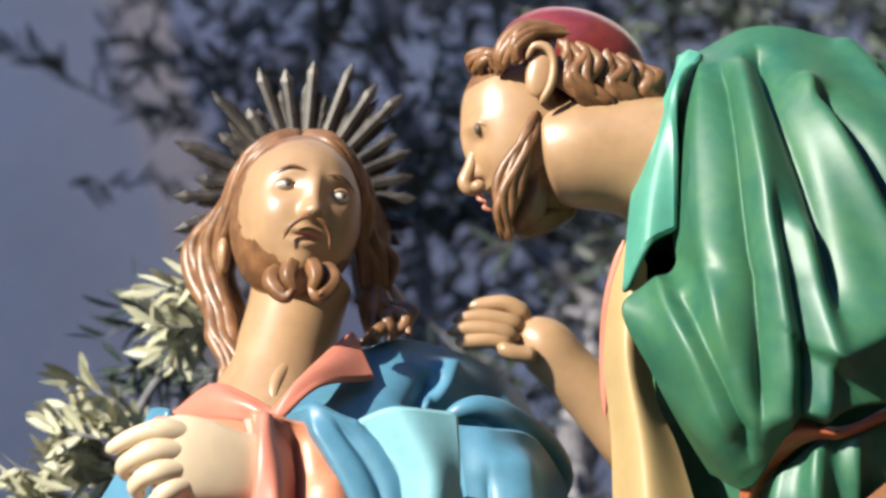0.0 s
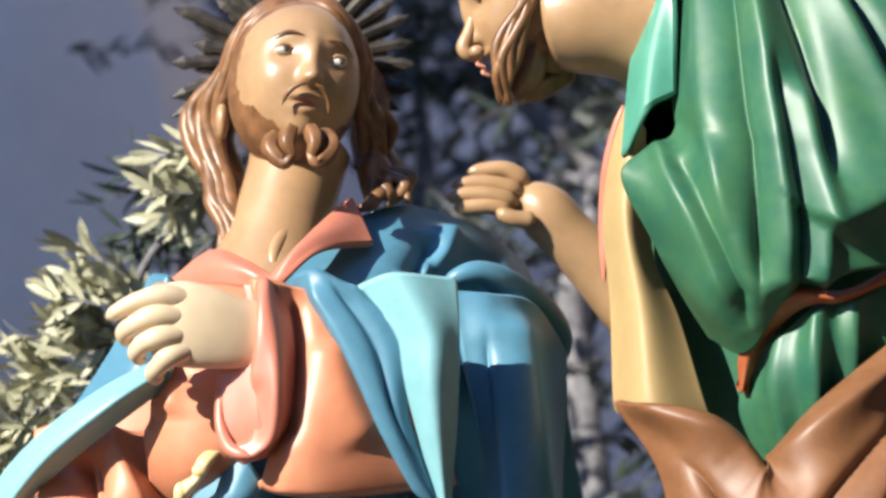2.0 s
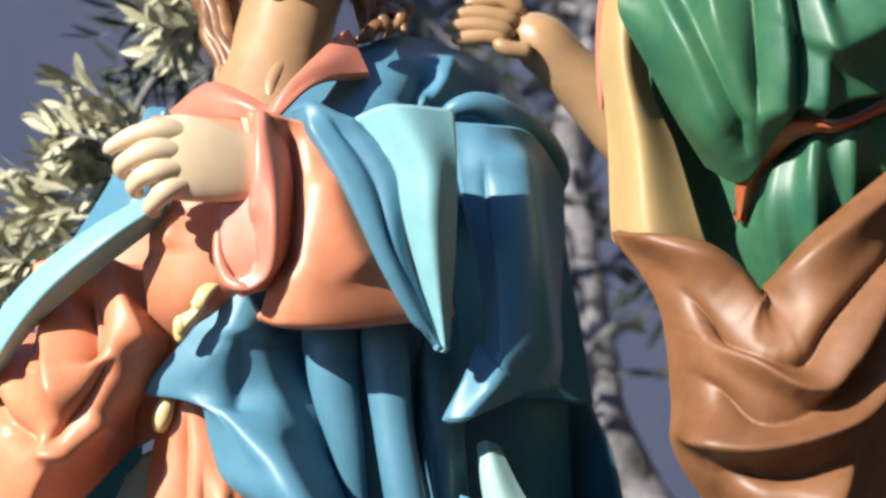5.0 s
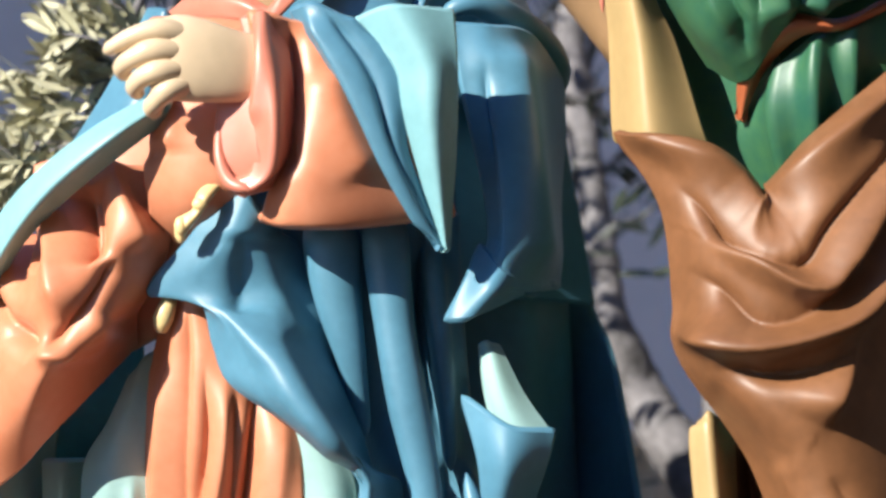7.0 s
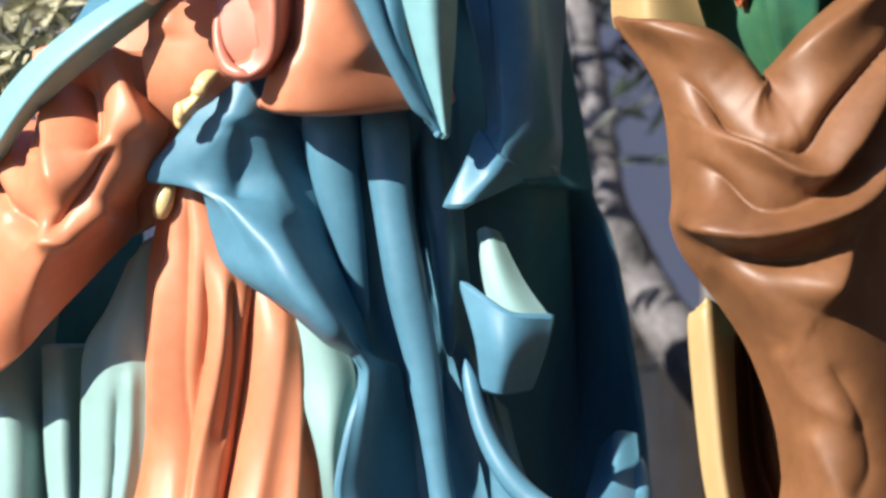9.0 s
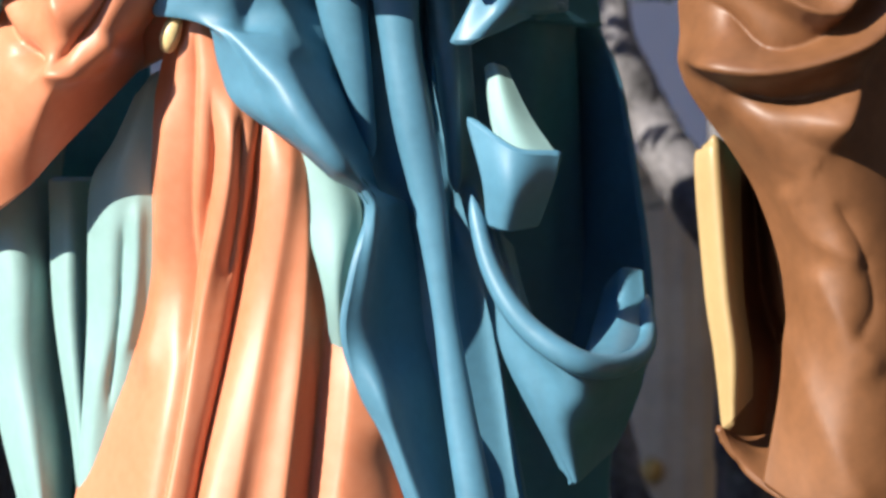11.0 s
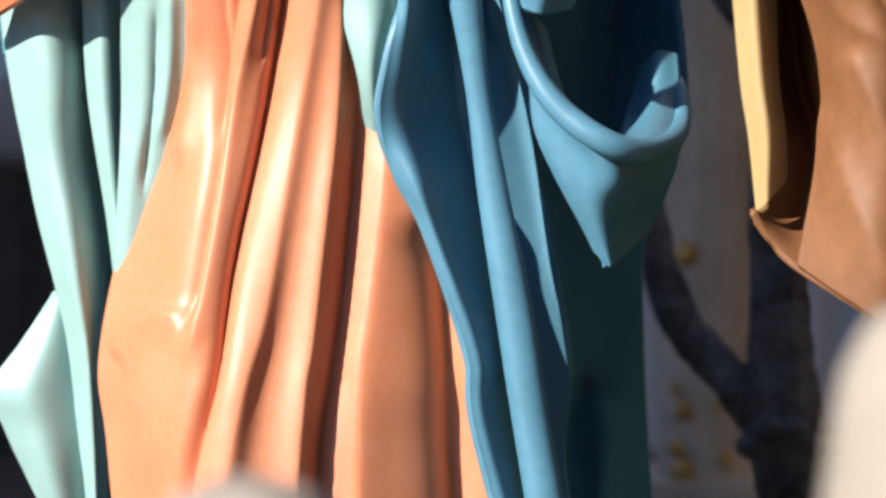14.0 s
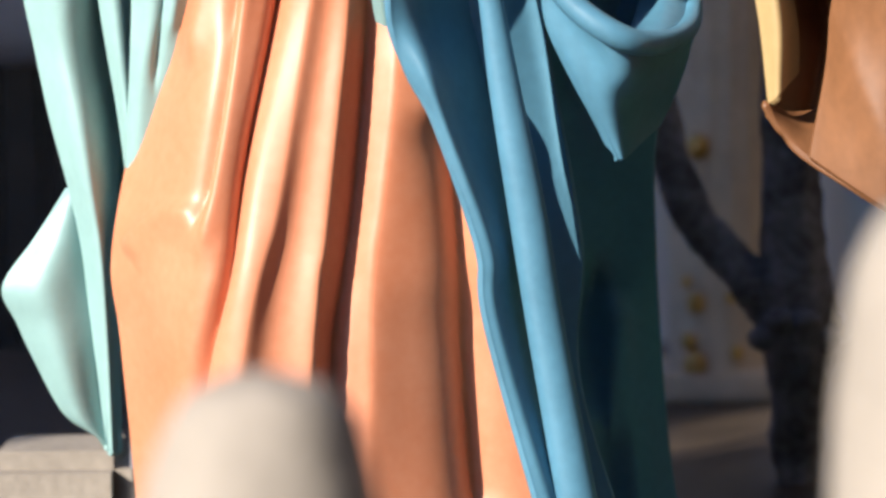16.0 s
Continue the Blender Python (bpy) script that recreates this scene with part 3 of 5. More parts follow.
# front cape
one.patch([
        [(-0.282, -0.275, 2.067), (-0.259, -0.285, 2.043), (-0.238, -0.265, 2.016), (-0.219, -0.2, 2.009)],
        [(-0.342, -0.25, 1.996), (-0.29, -0.28, 1.984), (-0.253, -0.265, 1.982), (-0.193, -0.19, 1.988)],
        [(-0.401, -0.215, 1.927), (-0.331, -0.25, 1.927), (-0.27, -0.25, 1.918), (-0.174, -0.18, 1.923)],
        [(-0.331, -0.235, 1.911), (-0.292, -0.265, 1.88), (-0.246, -0.27, 1.863), (-0.152, -0.17, 1.861)],
        [(-0.311, -0.235, 1.851), (-0.262, -0.27, 1.826), (-0.208, -0.285, 1.817), (-0.133, -0.165, 1.807)],
        [(-0.285, -0.24, 1.796), (-0.239, -0.275, 1.78), (-0.182, -0.295, 1.771), (-0.115, -0.16, 1.745)],
        [(-0.196, -0.25, 1.737), (-0.172, -0.275, 1.726), (-0.141, -0.285, 1.718), (-0.096, -0.15, 1.683)],
        [(-0.126, -0.245, 1.681), (-0.11, -0.26, 1.677), (-0.098, -0.24, 1.673), (-0.063, -0.14, 1.671)],
        [(-0.114, -0.245, 1.643), (-0.101, -0.25, 1.643), (-0.088, -0.225, 1.643), (-0.055, -0.13, 1.636)],
        [(-0.13, -0.245, 1.567), (-0.106, -0.23, 1.567), (-0.082, -0.18, 1.567), (-0.042, -0.12, 1.558)],
        [(-0.141, -0.24, 1.491), (-0.112, -0.22, 1.487), (-0.082, -0.17, 1.485), (-0.029, -0.11, 1.483)],
        [(-0.122, -0.225, 1.407), (-0.092, -0.24, 1.407), (-0.066, -0.2, 1.405), (-0.017, -0.11, 1.401)],
        [(-0.084, -0.225, 1.334), (-0.066, -0.23, 1.334), (-0.046, -0.19, 1.331), (-0.001, -0.11, 1.326)],
        [(-0.026, -0.22, 1.169), (-0.008, -0.215, 1.168), (0.009, -0.18, 1.166), (0.049, -0.11, 1.158)],
        [(-0.011, -0.21, 1.043), (0.006, -0.205, 1.042), (0.024, -0.17, 1.037), (0.064, -0.11, 1.027)],
        [(0.109, -0.2, 0.604), (0.129, -0.195, 0.603), (0.15, -0.17, 0.596), (0.193, -0.1, 0.577)]], BLUE,
          creases=[([(-0.259, 0, 2), (-0.262, 0, 1.946), (-0.274, 0, 1.892)], 0.03, -0.018),
                   ([(-0.243, 0, 1.93), (-0.22, 0, 1.837), (-0.175, 0, 1.76), (-0.13, 0, 1.682)], 0.03, 0.012, 0.02),
                   ([(-0.242, 0, 2), (-0.227, 0, 1.922), (-0.197, 0, 1.852)], 0.02, 0.012)], n=(170, 60), back=AQUA)
one.patch([
        [(-0.236, -0.17, 2.034), (-0.142, -0.19, 2.031), (-0.049, -0.19, 2.029), (0.021, -0.16, 2.032)],
        [(-0.207, -0.15, 1.934), (-0.136, -0.17, 1.931), (-0.05, -0.17, 1.93), (0.023, -0.14, 1.932)],
        [(-0.178, -0.12, 1.794), (-0.115, -0.14, 1.793), (-0.037, -0.15, 1.791), (0.033, -0.12, 1.792)],
        [(-0.149, -0.1, 1.638), (-0.086, -0.11, 1.637), (-0.023, -0.13, 1.636), (0.047, -0.1, 1.635)],
        [(-0.127, -0.09, 1.511), (-0.064, -0.11, 1.511), (-0.017, -0.12, 1.511), (0.054, -0.09, 1.51)],
        [(-0.081, -0.08, 1.32), (-0.025, -0.1, 1.321), (0.014, -0.1, 1.321), (0.086, -0.08, 1.319)],
        [(-0.018, -0.08, 1.145), (0.022, -0.1, 1.147), (0.061, -0.1, 1.147), (0.117, -0.08, 1.144)],
        [(-0.004, -0.08, 0.943), (0.036, -0.09, 0.944), (0.075, -0.1, 0.945), (0.116, -0.08, 0.942)],
        [(0.121, -0.08, 0.573), (0.153, -0.1, 0.578), (0.185, -0.1, 0.577), (0.234, -0.08, 0.572)]], BLUE,
          creases=[([(-0.011, 0, 1.989), (-0.008, 0, 1.904), (0.002, 0, 1.773), (0.008, 0, 1.665)], 0.012, 0.025),
                   ([(-0.03, 0, 1.981), (-0.024, 0, 1.85), (0.001, 0, 1.711), (0.015, 0, 1.589)], 0.01, -0.02),
                   ([(0.023, 0, 1.704), (0.045, 0, 1.582), (0.083, 0, 1.405), (0.114, 0, 1.22)], 0.012, 0.03)], n=(120, 50))
# rounded folds hanging from the belt
one.tube([(-0.154, -0.19, 2.023), (-0.15, -0.2, 1.983), (-0.143, -0.195, 1.914), (-0.127, -0.185, 1.837), (-0.108, -0.15, 1.73)], [0.0369, 0.04, 0.0323, 0.0215, 0.0077], BLUE, sides=28, n=60, flat=0.75)
one.tube([(-0.08, -0.2, 2.029), (-0.077, -0.215, 1.984), (-0.067, -0.215, 1.88), (-0.05, -0.21, 1.773), (-0.029, -0.2, 1.666), (-0.01, -0.19, 1.528), (0.01, -0.185, 1.389), (0.039, -0.185, 1.219), (0.061, -0.185, 1.07), (0.093, -0.185, 0.88), (0.142, -0.18, 0.599)], [0.0277, 0.0323, 0.0277, 0.0277, 0.0231, 0.0169, 0.0215, 0.0262, 0.0262, 0.0277, 0.0308], BLUE, sides=28, n=140, flat=0.8)
one.tube([(-0.018, -0.16, 2.017), (-0.015, -0.17, 1.945), (-0.001, -0.16, 1.821), (0.008, -0.14, 1.682)], [0.0138, 0.0185, 0.0154, 0.0092], BLUE, sides=18, n=50)
one.patch([
        [(-0.211, -0.18, 1.749), (-0.184, -0.19, 1.741), (-0.153, -0.18, 1.729)],
        [(-0.2, -0.18, 1.664), (-0.153, -0.19, 1.664), (-0.122, -0.17, 1.656)],
        [(-0.173, -0.18, 1.548), (-0.154, -0.19, 1.548), (-0.137, -0.17, 1.548)],
        [(-0.165, -0.13, 1.462), (-0.15, -0.13, 1.446), (-0.135, -0.12, 1.438)]], MINT, n=(40, 20))
# right side drapes
one.patch([
        [(0.083, 0.05, 2.281), (0.134, 0.08, 2.29), (0.174, 0.14, 2.287)],
        [(0.017, 0.02, 2.283), (0.1, 0.08, 2.292), (0.187, 0.16, 2.296)],
        [(0.015, 0.02, 2.167), (0.099, 0.08, 2.175), (0.188, 0.17, 2.178)],
        [(0.022, 0.04, 2.054), (0.114, 0.1, 2.06), (0.208, 0.18, 2.059)],
        [(0.029, 0.06, 1.941), (0.121, 0.12, 1.944), (0.227, 0.2, 1.941)]], BLUE)
one.patch([
        [(0.013, 0.04, 2.021), (0.098, 0.16, 2.033), (0.183, 0.18, 2.034), (0.223, 0.24, 1.962)],
        [(0.009, 0.1, 1.792), (0.097, 0.3, 1.801), (0.184, 0.3, 1.801), (0.26, 0.2, 1.796)],
        [(0.05, 0.08, 1.544), (0.139, 0.3, 1.54), (0.216, 0.28, 1.54), (0.292, 0.16, 1.491)],
        [(0.03, 0.1, 1.294), (0.089, 0.22, 1.284), (0.166, 0.26, 1.281), (0.245, 0.28, 1.304)],
        [(0.062, 0.08, 1.096), (0.114, 0.21, 1.079), (0.175, 0.25, 1.073), (0.24, 0.28, 1.112)],
        [(0.092, 0.08, 0.849), (0.146, 0.21, 0.824), (0.206, 0.23, 0.82), (0.26, 0.28, 0.81)],
        [(0.107, 0.08, 0.633), (0.161, 0.21, 0.6), (0.221, 0.22, 0.597), (0.293, 0.28, 0.582)]], BLUE, creases=[([(0.16, 0, 1.092), (0.135, 0, 0.994), (0.126, 0, 0.845)], 0.02, -0.03), ([(0.184, 0, 1.043), (0.167, -0, 0.928), (0.158, -0, 0.803)], 0.03, 0.02)], n=(70, 50))
one.patch([
        [(0.047, -0.16, 1.632), (0.081, -0.19, 1.517), (0.176, -0.2, 1.449), (0.276, -0.04, 1.465)],
        [(0.062, -0.15, 1.531), (0.116, -0.17, 1.454), (0.185, -0.18, 1.4), (0.272, -0.03, 1.416)],
        [(0.077, -0.14, 1.445), (0.123, -0.15, 1.383), (0.174, -0.14, 1.359), (0.253, -0, 1.357)],
        [(0.152, -0.115, 1.298), (0.168, -0.115, 1.28), (0.184, -0.1, 1.286), (0.235, 0.02, 1.316)]], BLUE, n=(50, 60))
one.patch([
        [(0.225, 0.1, 1.551), (0.246, 0.06, 1.574), (0.278, 0.07, 1.572)],
        [(0.209, 0.05, 1.503), (0.239, 0.01, 1.512), (0.28, 0.03, 1.511)],
        [(0.186, -0.16, 1.452), (0.226, -0.14, 1.446), (0.276, -0.03, 1.468)]], BLUE, n=(30, 30))
one.patch([
        [(0.054, -0.13, 1.648), (0.071, -0.13, 1.625), (0.088, -0.08, 1.609)],
        [(0.07, -0.15, 1.586), (0.09, -0.14, 1.566), (0.103, -0.07, 1.546)],
        [(0.097, -0.17, 1.516), (0.11, -0.15, 1.504), (0.123, -0.08, 1.49)]], BLUE, n=(30, 14))
one.tube([(0.028, -0.17, 1.679), (0.054, -0.19, 1.578), (0.1, -0.21, 1.502), (0.175, -0.22, 1.45), (0.241, -0.14, 1.446), (0.278, -0.02, 1.472), (0.28, 0.08, 1.543)], [0.01, 0.014, 0.017, 0.018, 0.016, 0.014, 0.012], BLUE, n=50)
one.patch([
        [(0.023, -0.18, 1.78), (0.085, -0.22, 1.737), (0.148, -0.2, 1.73)],
        [(0.043, -0.19, 1.701), (0.085, -0.22, 1.685), (0.138, -0.18, 1.686)],
        [(0.051, -0.18, 1.638), (0.078, -0.19, 1.63), (0.121, -0.15, 1.636)]], BLUE, n=(30, 30))
# this fold is mint: the sunlight on it is put into its colour
one.patch([
        [(0.049, -0.12, 1.858), (0.062, -0.13, 1.859), (0.078, -0.12, 1.856)],
        [(0.057, -0.16, 1.795), (0.082, -0.17, 1.791), (0.11, -0.15, 1.788)],
        [(0.07, -0.2, 1.743), (0.108, -0.21, 1.731), (0.147, -0.19, 1.73)]], MINT, n=(30, 20))
# hand at the breast
one.tube([(-0.212, -0.345, 2.209), (-0.245, -0.36, 2.209), (-0.281, -0.375, 2.211), (-0.318, -0.385, 2.216), (-0.351, -0.388, 2.221), (-0.383, -0.38, 2.224)], [0.037, 0.044, 0.05, 0.056, 0.056, 0.044], SKIN, sides=36, n=44, flat=0.42)
for path, r in (([(-0.325, -0.385, 2.246), (-0.361, -0.402, 2.253), (-0.394, -0.405, 2.247), (-0.417, -0.4, 2.238), (-0.44, -0.392, 2.226)], 0.0122), ([(-0.332, -0.39, 2.225), (-0.371, -0.406, 2.226), (-0.398, -0.404, 2.217), (-0.416, -0.392, 2.206), (-0.409, -0.375, 2.194)], 0.0128), ([(-0.332, -0.39, 2.203), (-0.366, -0.406, 2.199), (-0.388, -0.402, 2.191), (-0.4, -0.39, 2.18), (-0.392, -0.375, 2.17)], 0.0122), ([(-0.325, -0.385, 2.186), (-0.353, -0.4, 2.176), (-0.369, -0.395, 2.163), (-0.378, -0.385, 2.153), (-0.368, -0.375, 2.145)], 0.0118)):
    one.tube(path, [r * 1.3, r * 1.35, r * 1.1, r * 0.95, r * 0.7], SKIN, n=34, sides=18)
for p in ((-0.362, -0.4, 2.252), (-0.372, -0.404, 2.225), (-0.367, -0.404, 2.199), (-0.353, -0.4, 2.176)):
    one.ball(p, (0.016, 0.012, 0.014), SKIN, n=12)
# cord
one.tube([(-0.294, -0.28, 2.07), (-0.315, -0.3, 2.048), (-0.327, -0.3, 2.025), (-0.345, -0.295, 2.008), (-0.351, -0.28, 1.986)], [0.006, 0.01, 0.007, 0.01, 0.005], CREAM, n=40, waves=0.15, lobes=3)
one.ball((-0.348, -0.3, 2.008), (0.009, 0.008, 0.013), CREAM, n=12)
one.ball((-0.322, -0.305, 2.036), (0.011, 0.008, 0.009), CREAM, n=12)
one.tube([(-0.37, -0.2, 1.925), (-0.381, -0.2, 1.894), (-0.386, -0.19, 1.873)], [0.009, 0.014, 0.008], CREAM)


# head
def face(th, phi):
    k = bump(th, phi, 0, 0.02, 0.12, 0.26, 0.07) + bump(th, phi, 0, -0.24, 0.14, 0.1, 0.17) + bump(th, phi, 0.12, -0.27, 0.07, 0.06, 0.05) + bump(th, phi, -0.12, -0.27, 0.07, 0.06, 0.05)
    for s in (-1, 1):
        k = k + bump(th, phi, s * 0.42, 0.04, 0.2, 0.11, -0.075) + bump(th, phi, s * 0.42, 0.24, 0.3, 0.07, 0.03) + bump(th, phi, s * 0.6, -0.25, 0.25, 0.2, 0.035)
    k = k + bump(th, phi, 0, -0.47, 0.26, 0.05, 0.05) + bump(th, phi, 0, -0.54, 0.24, 0.025, -0.06) + bump(th, phi, 0, -0.62, 0.22, 0.05, 0.05) + bump(th, phi, 0, -0.9, 0.4, 0.2, 0.09)
    return k


def face_paint(th, phi):
    t = abs(th) + 0.03 * math.sin(9 * phi) + 0.02 * math.sin(31 * phi)
    if phi > 0.9 - 0.3 * t * t or t > 1.3:
        return HAIR
    if (th / 0.19) ** 2 + ((phi + 0.545) / 0.05) ** 2 < 1:
        return LIP
    if phi < -0.9 + 0.42 * max(0, (t - 0.45) / 0.85) + 0.03 * math.sin(14 * t):
        return HAIR
    return FLESH


HEAD1 = Matrix.Rotation(radians(17), 4, "Z") @ Matrix.Rotation(radians(8), 4, "Y") @ Matrix.Rotation(radians(-8), 4, "X")
C1 = Vector((-0.214, -0.08, 2.622))
one.ball(C1, (0.094, 0.108, 0.125), face_paint, HEAD1, n=120, shape=face)
for s in (-1, 1):
    e = C1 + HEAD1.to_3x3() @ Vector((s * 0.041, -0.09, 0.006))
    one.ball(e, (0.0135, 0.0105, 0.0068), EYEW, HEAD1, n=10)
    one.ball(e + HEAD1.to_3x3() @ Vector((0.002, -0.0072, 0.0015)), (0.0056, 0.004, 0.0056), IRIS, HEAD1, n=8)
    one.tube([tuple(C1 + HEAD1.to_3x3() @ Vector(q)) for q in ((s * 0.016, -0.107, 0.03), (s * 0.04, -0.102, 0.033), (s * 0.066, -0.084, 0.021))], [0.0016, 0.0022, 0.0008], HAIR, sides=8, n=12)
    one.tube([tuple(e + HEAD1.to_3x3() @ Vector(q)) for q in ((-0.0145, -0.004, 0.0), (-0.006, -0.0098, 0.0066), (0.006, -0.0098, 0.0066), (0.0145, -0.004, 0.0))], [0.0014, 0.002, 0.002, 0.0012], FLESH, sides=8, n=14)
    one.tube([tuple(C1 + HEAD1.to_3x3() @ Vector(q)) for q in ((s * 0.004, -0.119, -0.046), (s * 0.018, -0.114, -0.05), (s * 0.03, -0.104, -0.062), (s * 0.034, -0.094, -0.078))], [0.002, 0.0035, 0.0035, 0.0015], HAIR, sides=10, n=18)
# hair
one.bundle([(-0.298, -0.05, 2.714), (-0.323, -0.03, 2.651), (-0.369, -0.01, 2.604), (-0.363, -0.02, 2.551), (-0.338, -0.04, 2.495), (-0.335, -0.06, 2.457), (-0.312, -0.08, 2.412), (-0.315, -0.09, 2.369)], [(-0.278, -0.09, 2.72), (-0.306, -0.07, 2.648), (-0.323, -0.05, 2.594), (-0.322, -0.04, 2.546), (-0.314, -0.05, 2.493), (-0.308, -0.07, 2.447), (-0.293, -0.09, 2.41), (-0.298, -0.1, 2.375)], 7, 0.011, HAIR, 0.005)
one.bundle([(-0.307, 0.02, 2.707), (-0.34, 0.03, 2.64), (-0.364, 0.03, 2.597), (-0.345, 0.02, 2.534), (-0.322, 0, 2.479), (-0.31, -0.03, 2.43)], [(-0.29, 0.02, 2.699), (-0.314, 0.03, 2.623), (-0.322, 0.03, 2.571), (-0.316, 0.02, 2.526), (-0.305, -0, 2.479), (-0.298, -0.03, 2.43)], 4, 0.018, HAIR, 0.005)
one.bundle([(-0.129, -0.05, 2.718), (-0.111, -0.04, 2.656), (-0.107, -0.02, 2.61), (-0.078, -0, 2.577), (-0.078, 0, 2.53)], [(-0.142, -0.08, 2.722), (-0.123, -0.07, 2.657), (-0.125, -0.04, 2.597), (-0.111, -0.02, 2.551), (-0.107, -0.01, 2.519)], 5, 0.011, HAIR, 0.005)
one.bundle([(-0.134, 0.03, 2.693), (-0.113, 0.03, 2.623), (-0.112, 0.02, 2.56), (-0.11, -0.02, 2.5), (-0.095, -0.05, 2.447)], [(-0.122, 0.05, 2.698), (-0.096, 0.05, 2.628), (-0.1, 0.04, 2.565), (-0.078, -0, 2.513), (-0.069, -0.03, 2.481)], 4, 0.018, HAIR, 0.005)
one.bundle([(-0.128, 0, 2.53), (-0.098, -0.04, 2.487), (-0.105, -0.07, 2.451), (-0.117, -0.07, 2.437)], [(-0.12, 0.01, 2.515), (-0.077, -0.02, 2.504), (-0.046, -0.04, 2.491), (-0.05, -0.06, 2.449)], 5, 0.01, HAIR, 0.006)
one.bundle([(-0.207, -0.05, 2.762), (-0.242, -0.08, 2.748), (-0.283, -0.08, 2.718), (-0.307, -0.06, 2.677), (-0.315, -0.05, 2.628)], [(-0.205, -0.08, 2.746), (-0.233, -0.1, 2.734), (-0.269, -0.1, 2.704), (-0.295, -0.08, 2.663), (-0.306, -0.06, 2.617)], 4, 0.0075, HAIR, 0.002)
one.bundle([(-0.207, -0.05, 2.762), (-0.164, -0.07, 2.749), (-0.129, -0.06, 2.715), (-0.115, -0.05, 2.671), (-0.113, -0.03, 2.625)], [(-0.205, -0.08, 2.746), (-0.167, -0.1, 2.732), (-0.139, -0.09, 2.701), (-0.123, -0.07, 2.661), (-0.12, -0.05, 2.62)], 4, 0.0075, HAIR, 0.002)
for path in ([(-0.234, -0.17, 2.531), (-0.24, -0.19, 2.502), (-0.22, -0.2, 2.479), (-0.208, -0.205, 2.49)], [(-0.17, -0.17, 2.535), (-0.154, -0.18, 2.508), (-0.173, -0.2, 2.479), (-0.188, -0.205, 2.492)], [(-0.21, -0.18, 2.537), (-0.216, -0.2, 2.508), (-0.204, -0.2, 2.483)], [(-0.186, -0.18, 2.537), (-0.177, -0.2, 2.508), (-0.186, -0.2, 2.483)]):
    one.tube(path, [0.01, 0.012, 0.009, 0.004], HAIR, n=24, waves=0.15, lobes=5)
one.ball(Vector((-0.319, -0.05, 2.577)), (0.01, 0.018, 0.028), FLESH, n=10)
statue_one = tagged(one.make("statue", (0, 0.1, DECK)), "glossy painted wooden statue in coral robe and blue mantle", "statue")

# halo of rays behind the head
HC = Vector((-0.211, 0.06, 2.692))
halo = tagged(new("ray_halo"), "dull gilt metal halo of pointed rays behind the statue's head", "halo")
halo.location = HC
ringm = Sculpt()
aa = np.linspace(0, 2 * np.pi, 40)
ringm.tube([(0.085 * math.cos(a), 0.0, 0.085 * math.sin(a)) for a in aa[::4]], [0.006] * 10, GILT, n=60)
ringm.make("ring", (0, 0, 0), halo)
rng = random.Random(4)


def ray(a, root, tip, w, flare, lift):
    """A flat bevelled metal blade with a spear-shaped end, at angle a."""
    bm = bmesh.new()
    pts = [(root, -w * 0.5), (root, w * 0.5), (tip * 0.82, w * 0.55), (tip * 0.9, w * flare), (tip, 0.0), (tip * 0.9, -w * flare), (tip * 0.82, -w * 0.55)]
    ca, sa = math.cos(a), math.sin(a)
    put = lambda r, q, y: bm.verts.new((r * ca - q * sa, y, r * sa + q * ca))
    top = [put(r, q, -lift) for r, q in pts]
    low = [put(r, q, 0.004 - lift) for r, q in pts]
    ridge = [put(root, 0, -lift - 0.004), put(tip * 0.88, 0, -lift - 0.004)]
    for p in ((0, 5 + 1, ridge[1], ridge[0]), (ridge[0], ridge[1], 2, 1), (1, 0, ridge[0]), (ridge[1], 3, 2), (ridge[1], 4, 3), (ridge[1], 5, 4), (ridge[1], 6, 5)):
        bm.faces.new([top[k] if isinstance(k, int) else k for k in p])
    for k in range(7):
        bm.faces.new((top[k], low[k], low[(k + 1) % 7], top[(k + 1) % 7]))
    bm.faces.new(low[::-1])
    bmesh.ops.recalc_face_normals(bm, faces=bm.faces[:])
    return part("ray", bm, GILT, halo)


for i in range(20):
    a = radians(-26 + 12.2 * i + rng.uniform(-2.5, 2.5))
    tall = rng.uniform(0.16, 0.225)
    ray(a, 0.06, tall, 0.0135, rng.uniform(0.55, 0.8), 0.012)
    for k, share in ((-1, 0.86), (1, 0.82), (-2, 0.74), (2, 0.7)):
        if rng.random() < 0.85:
            ray(a + radians(k * 3.4 + rng.uniform(-0.8, 0.8)), 0.06, tall * share * rng.uniform(0.9, 1.06), 0.011, 0.56, 0.008 - 0.003 * abs(k))

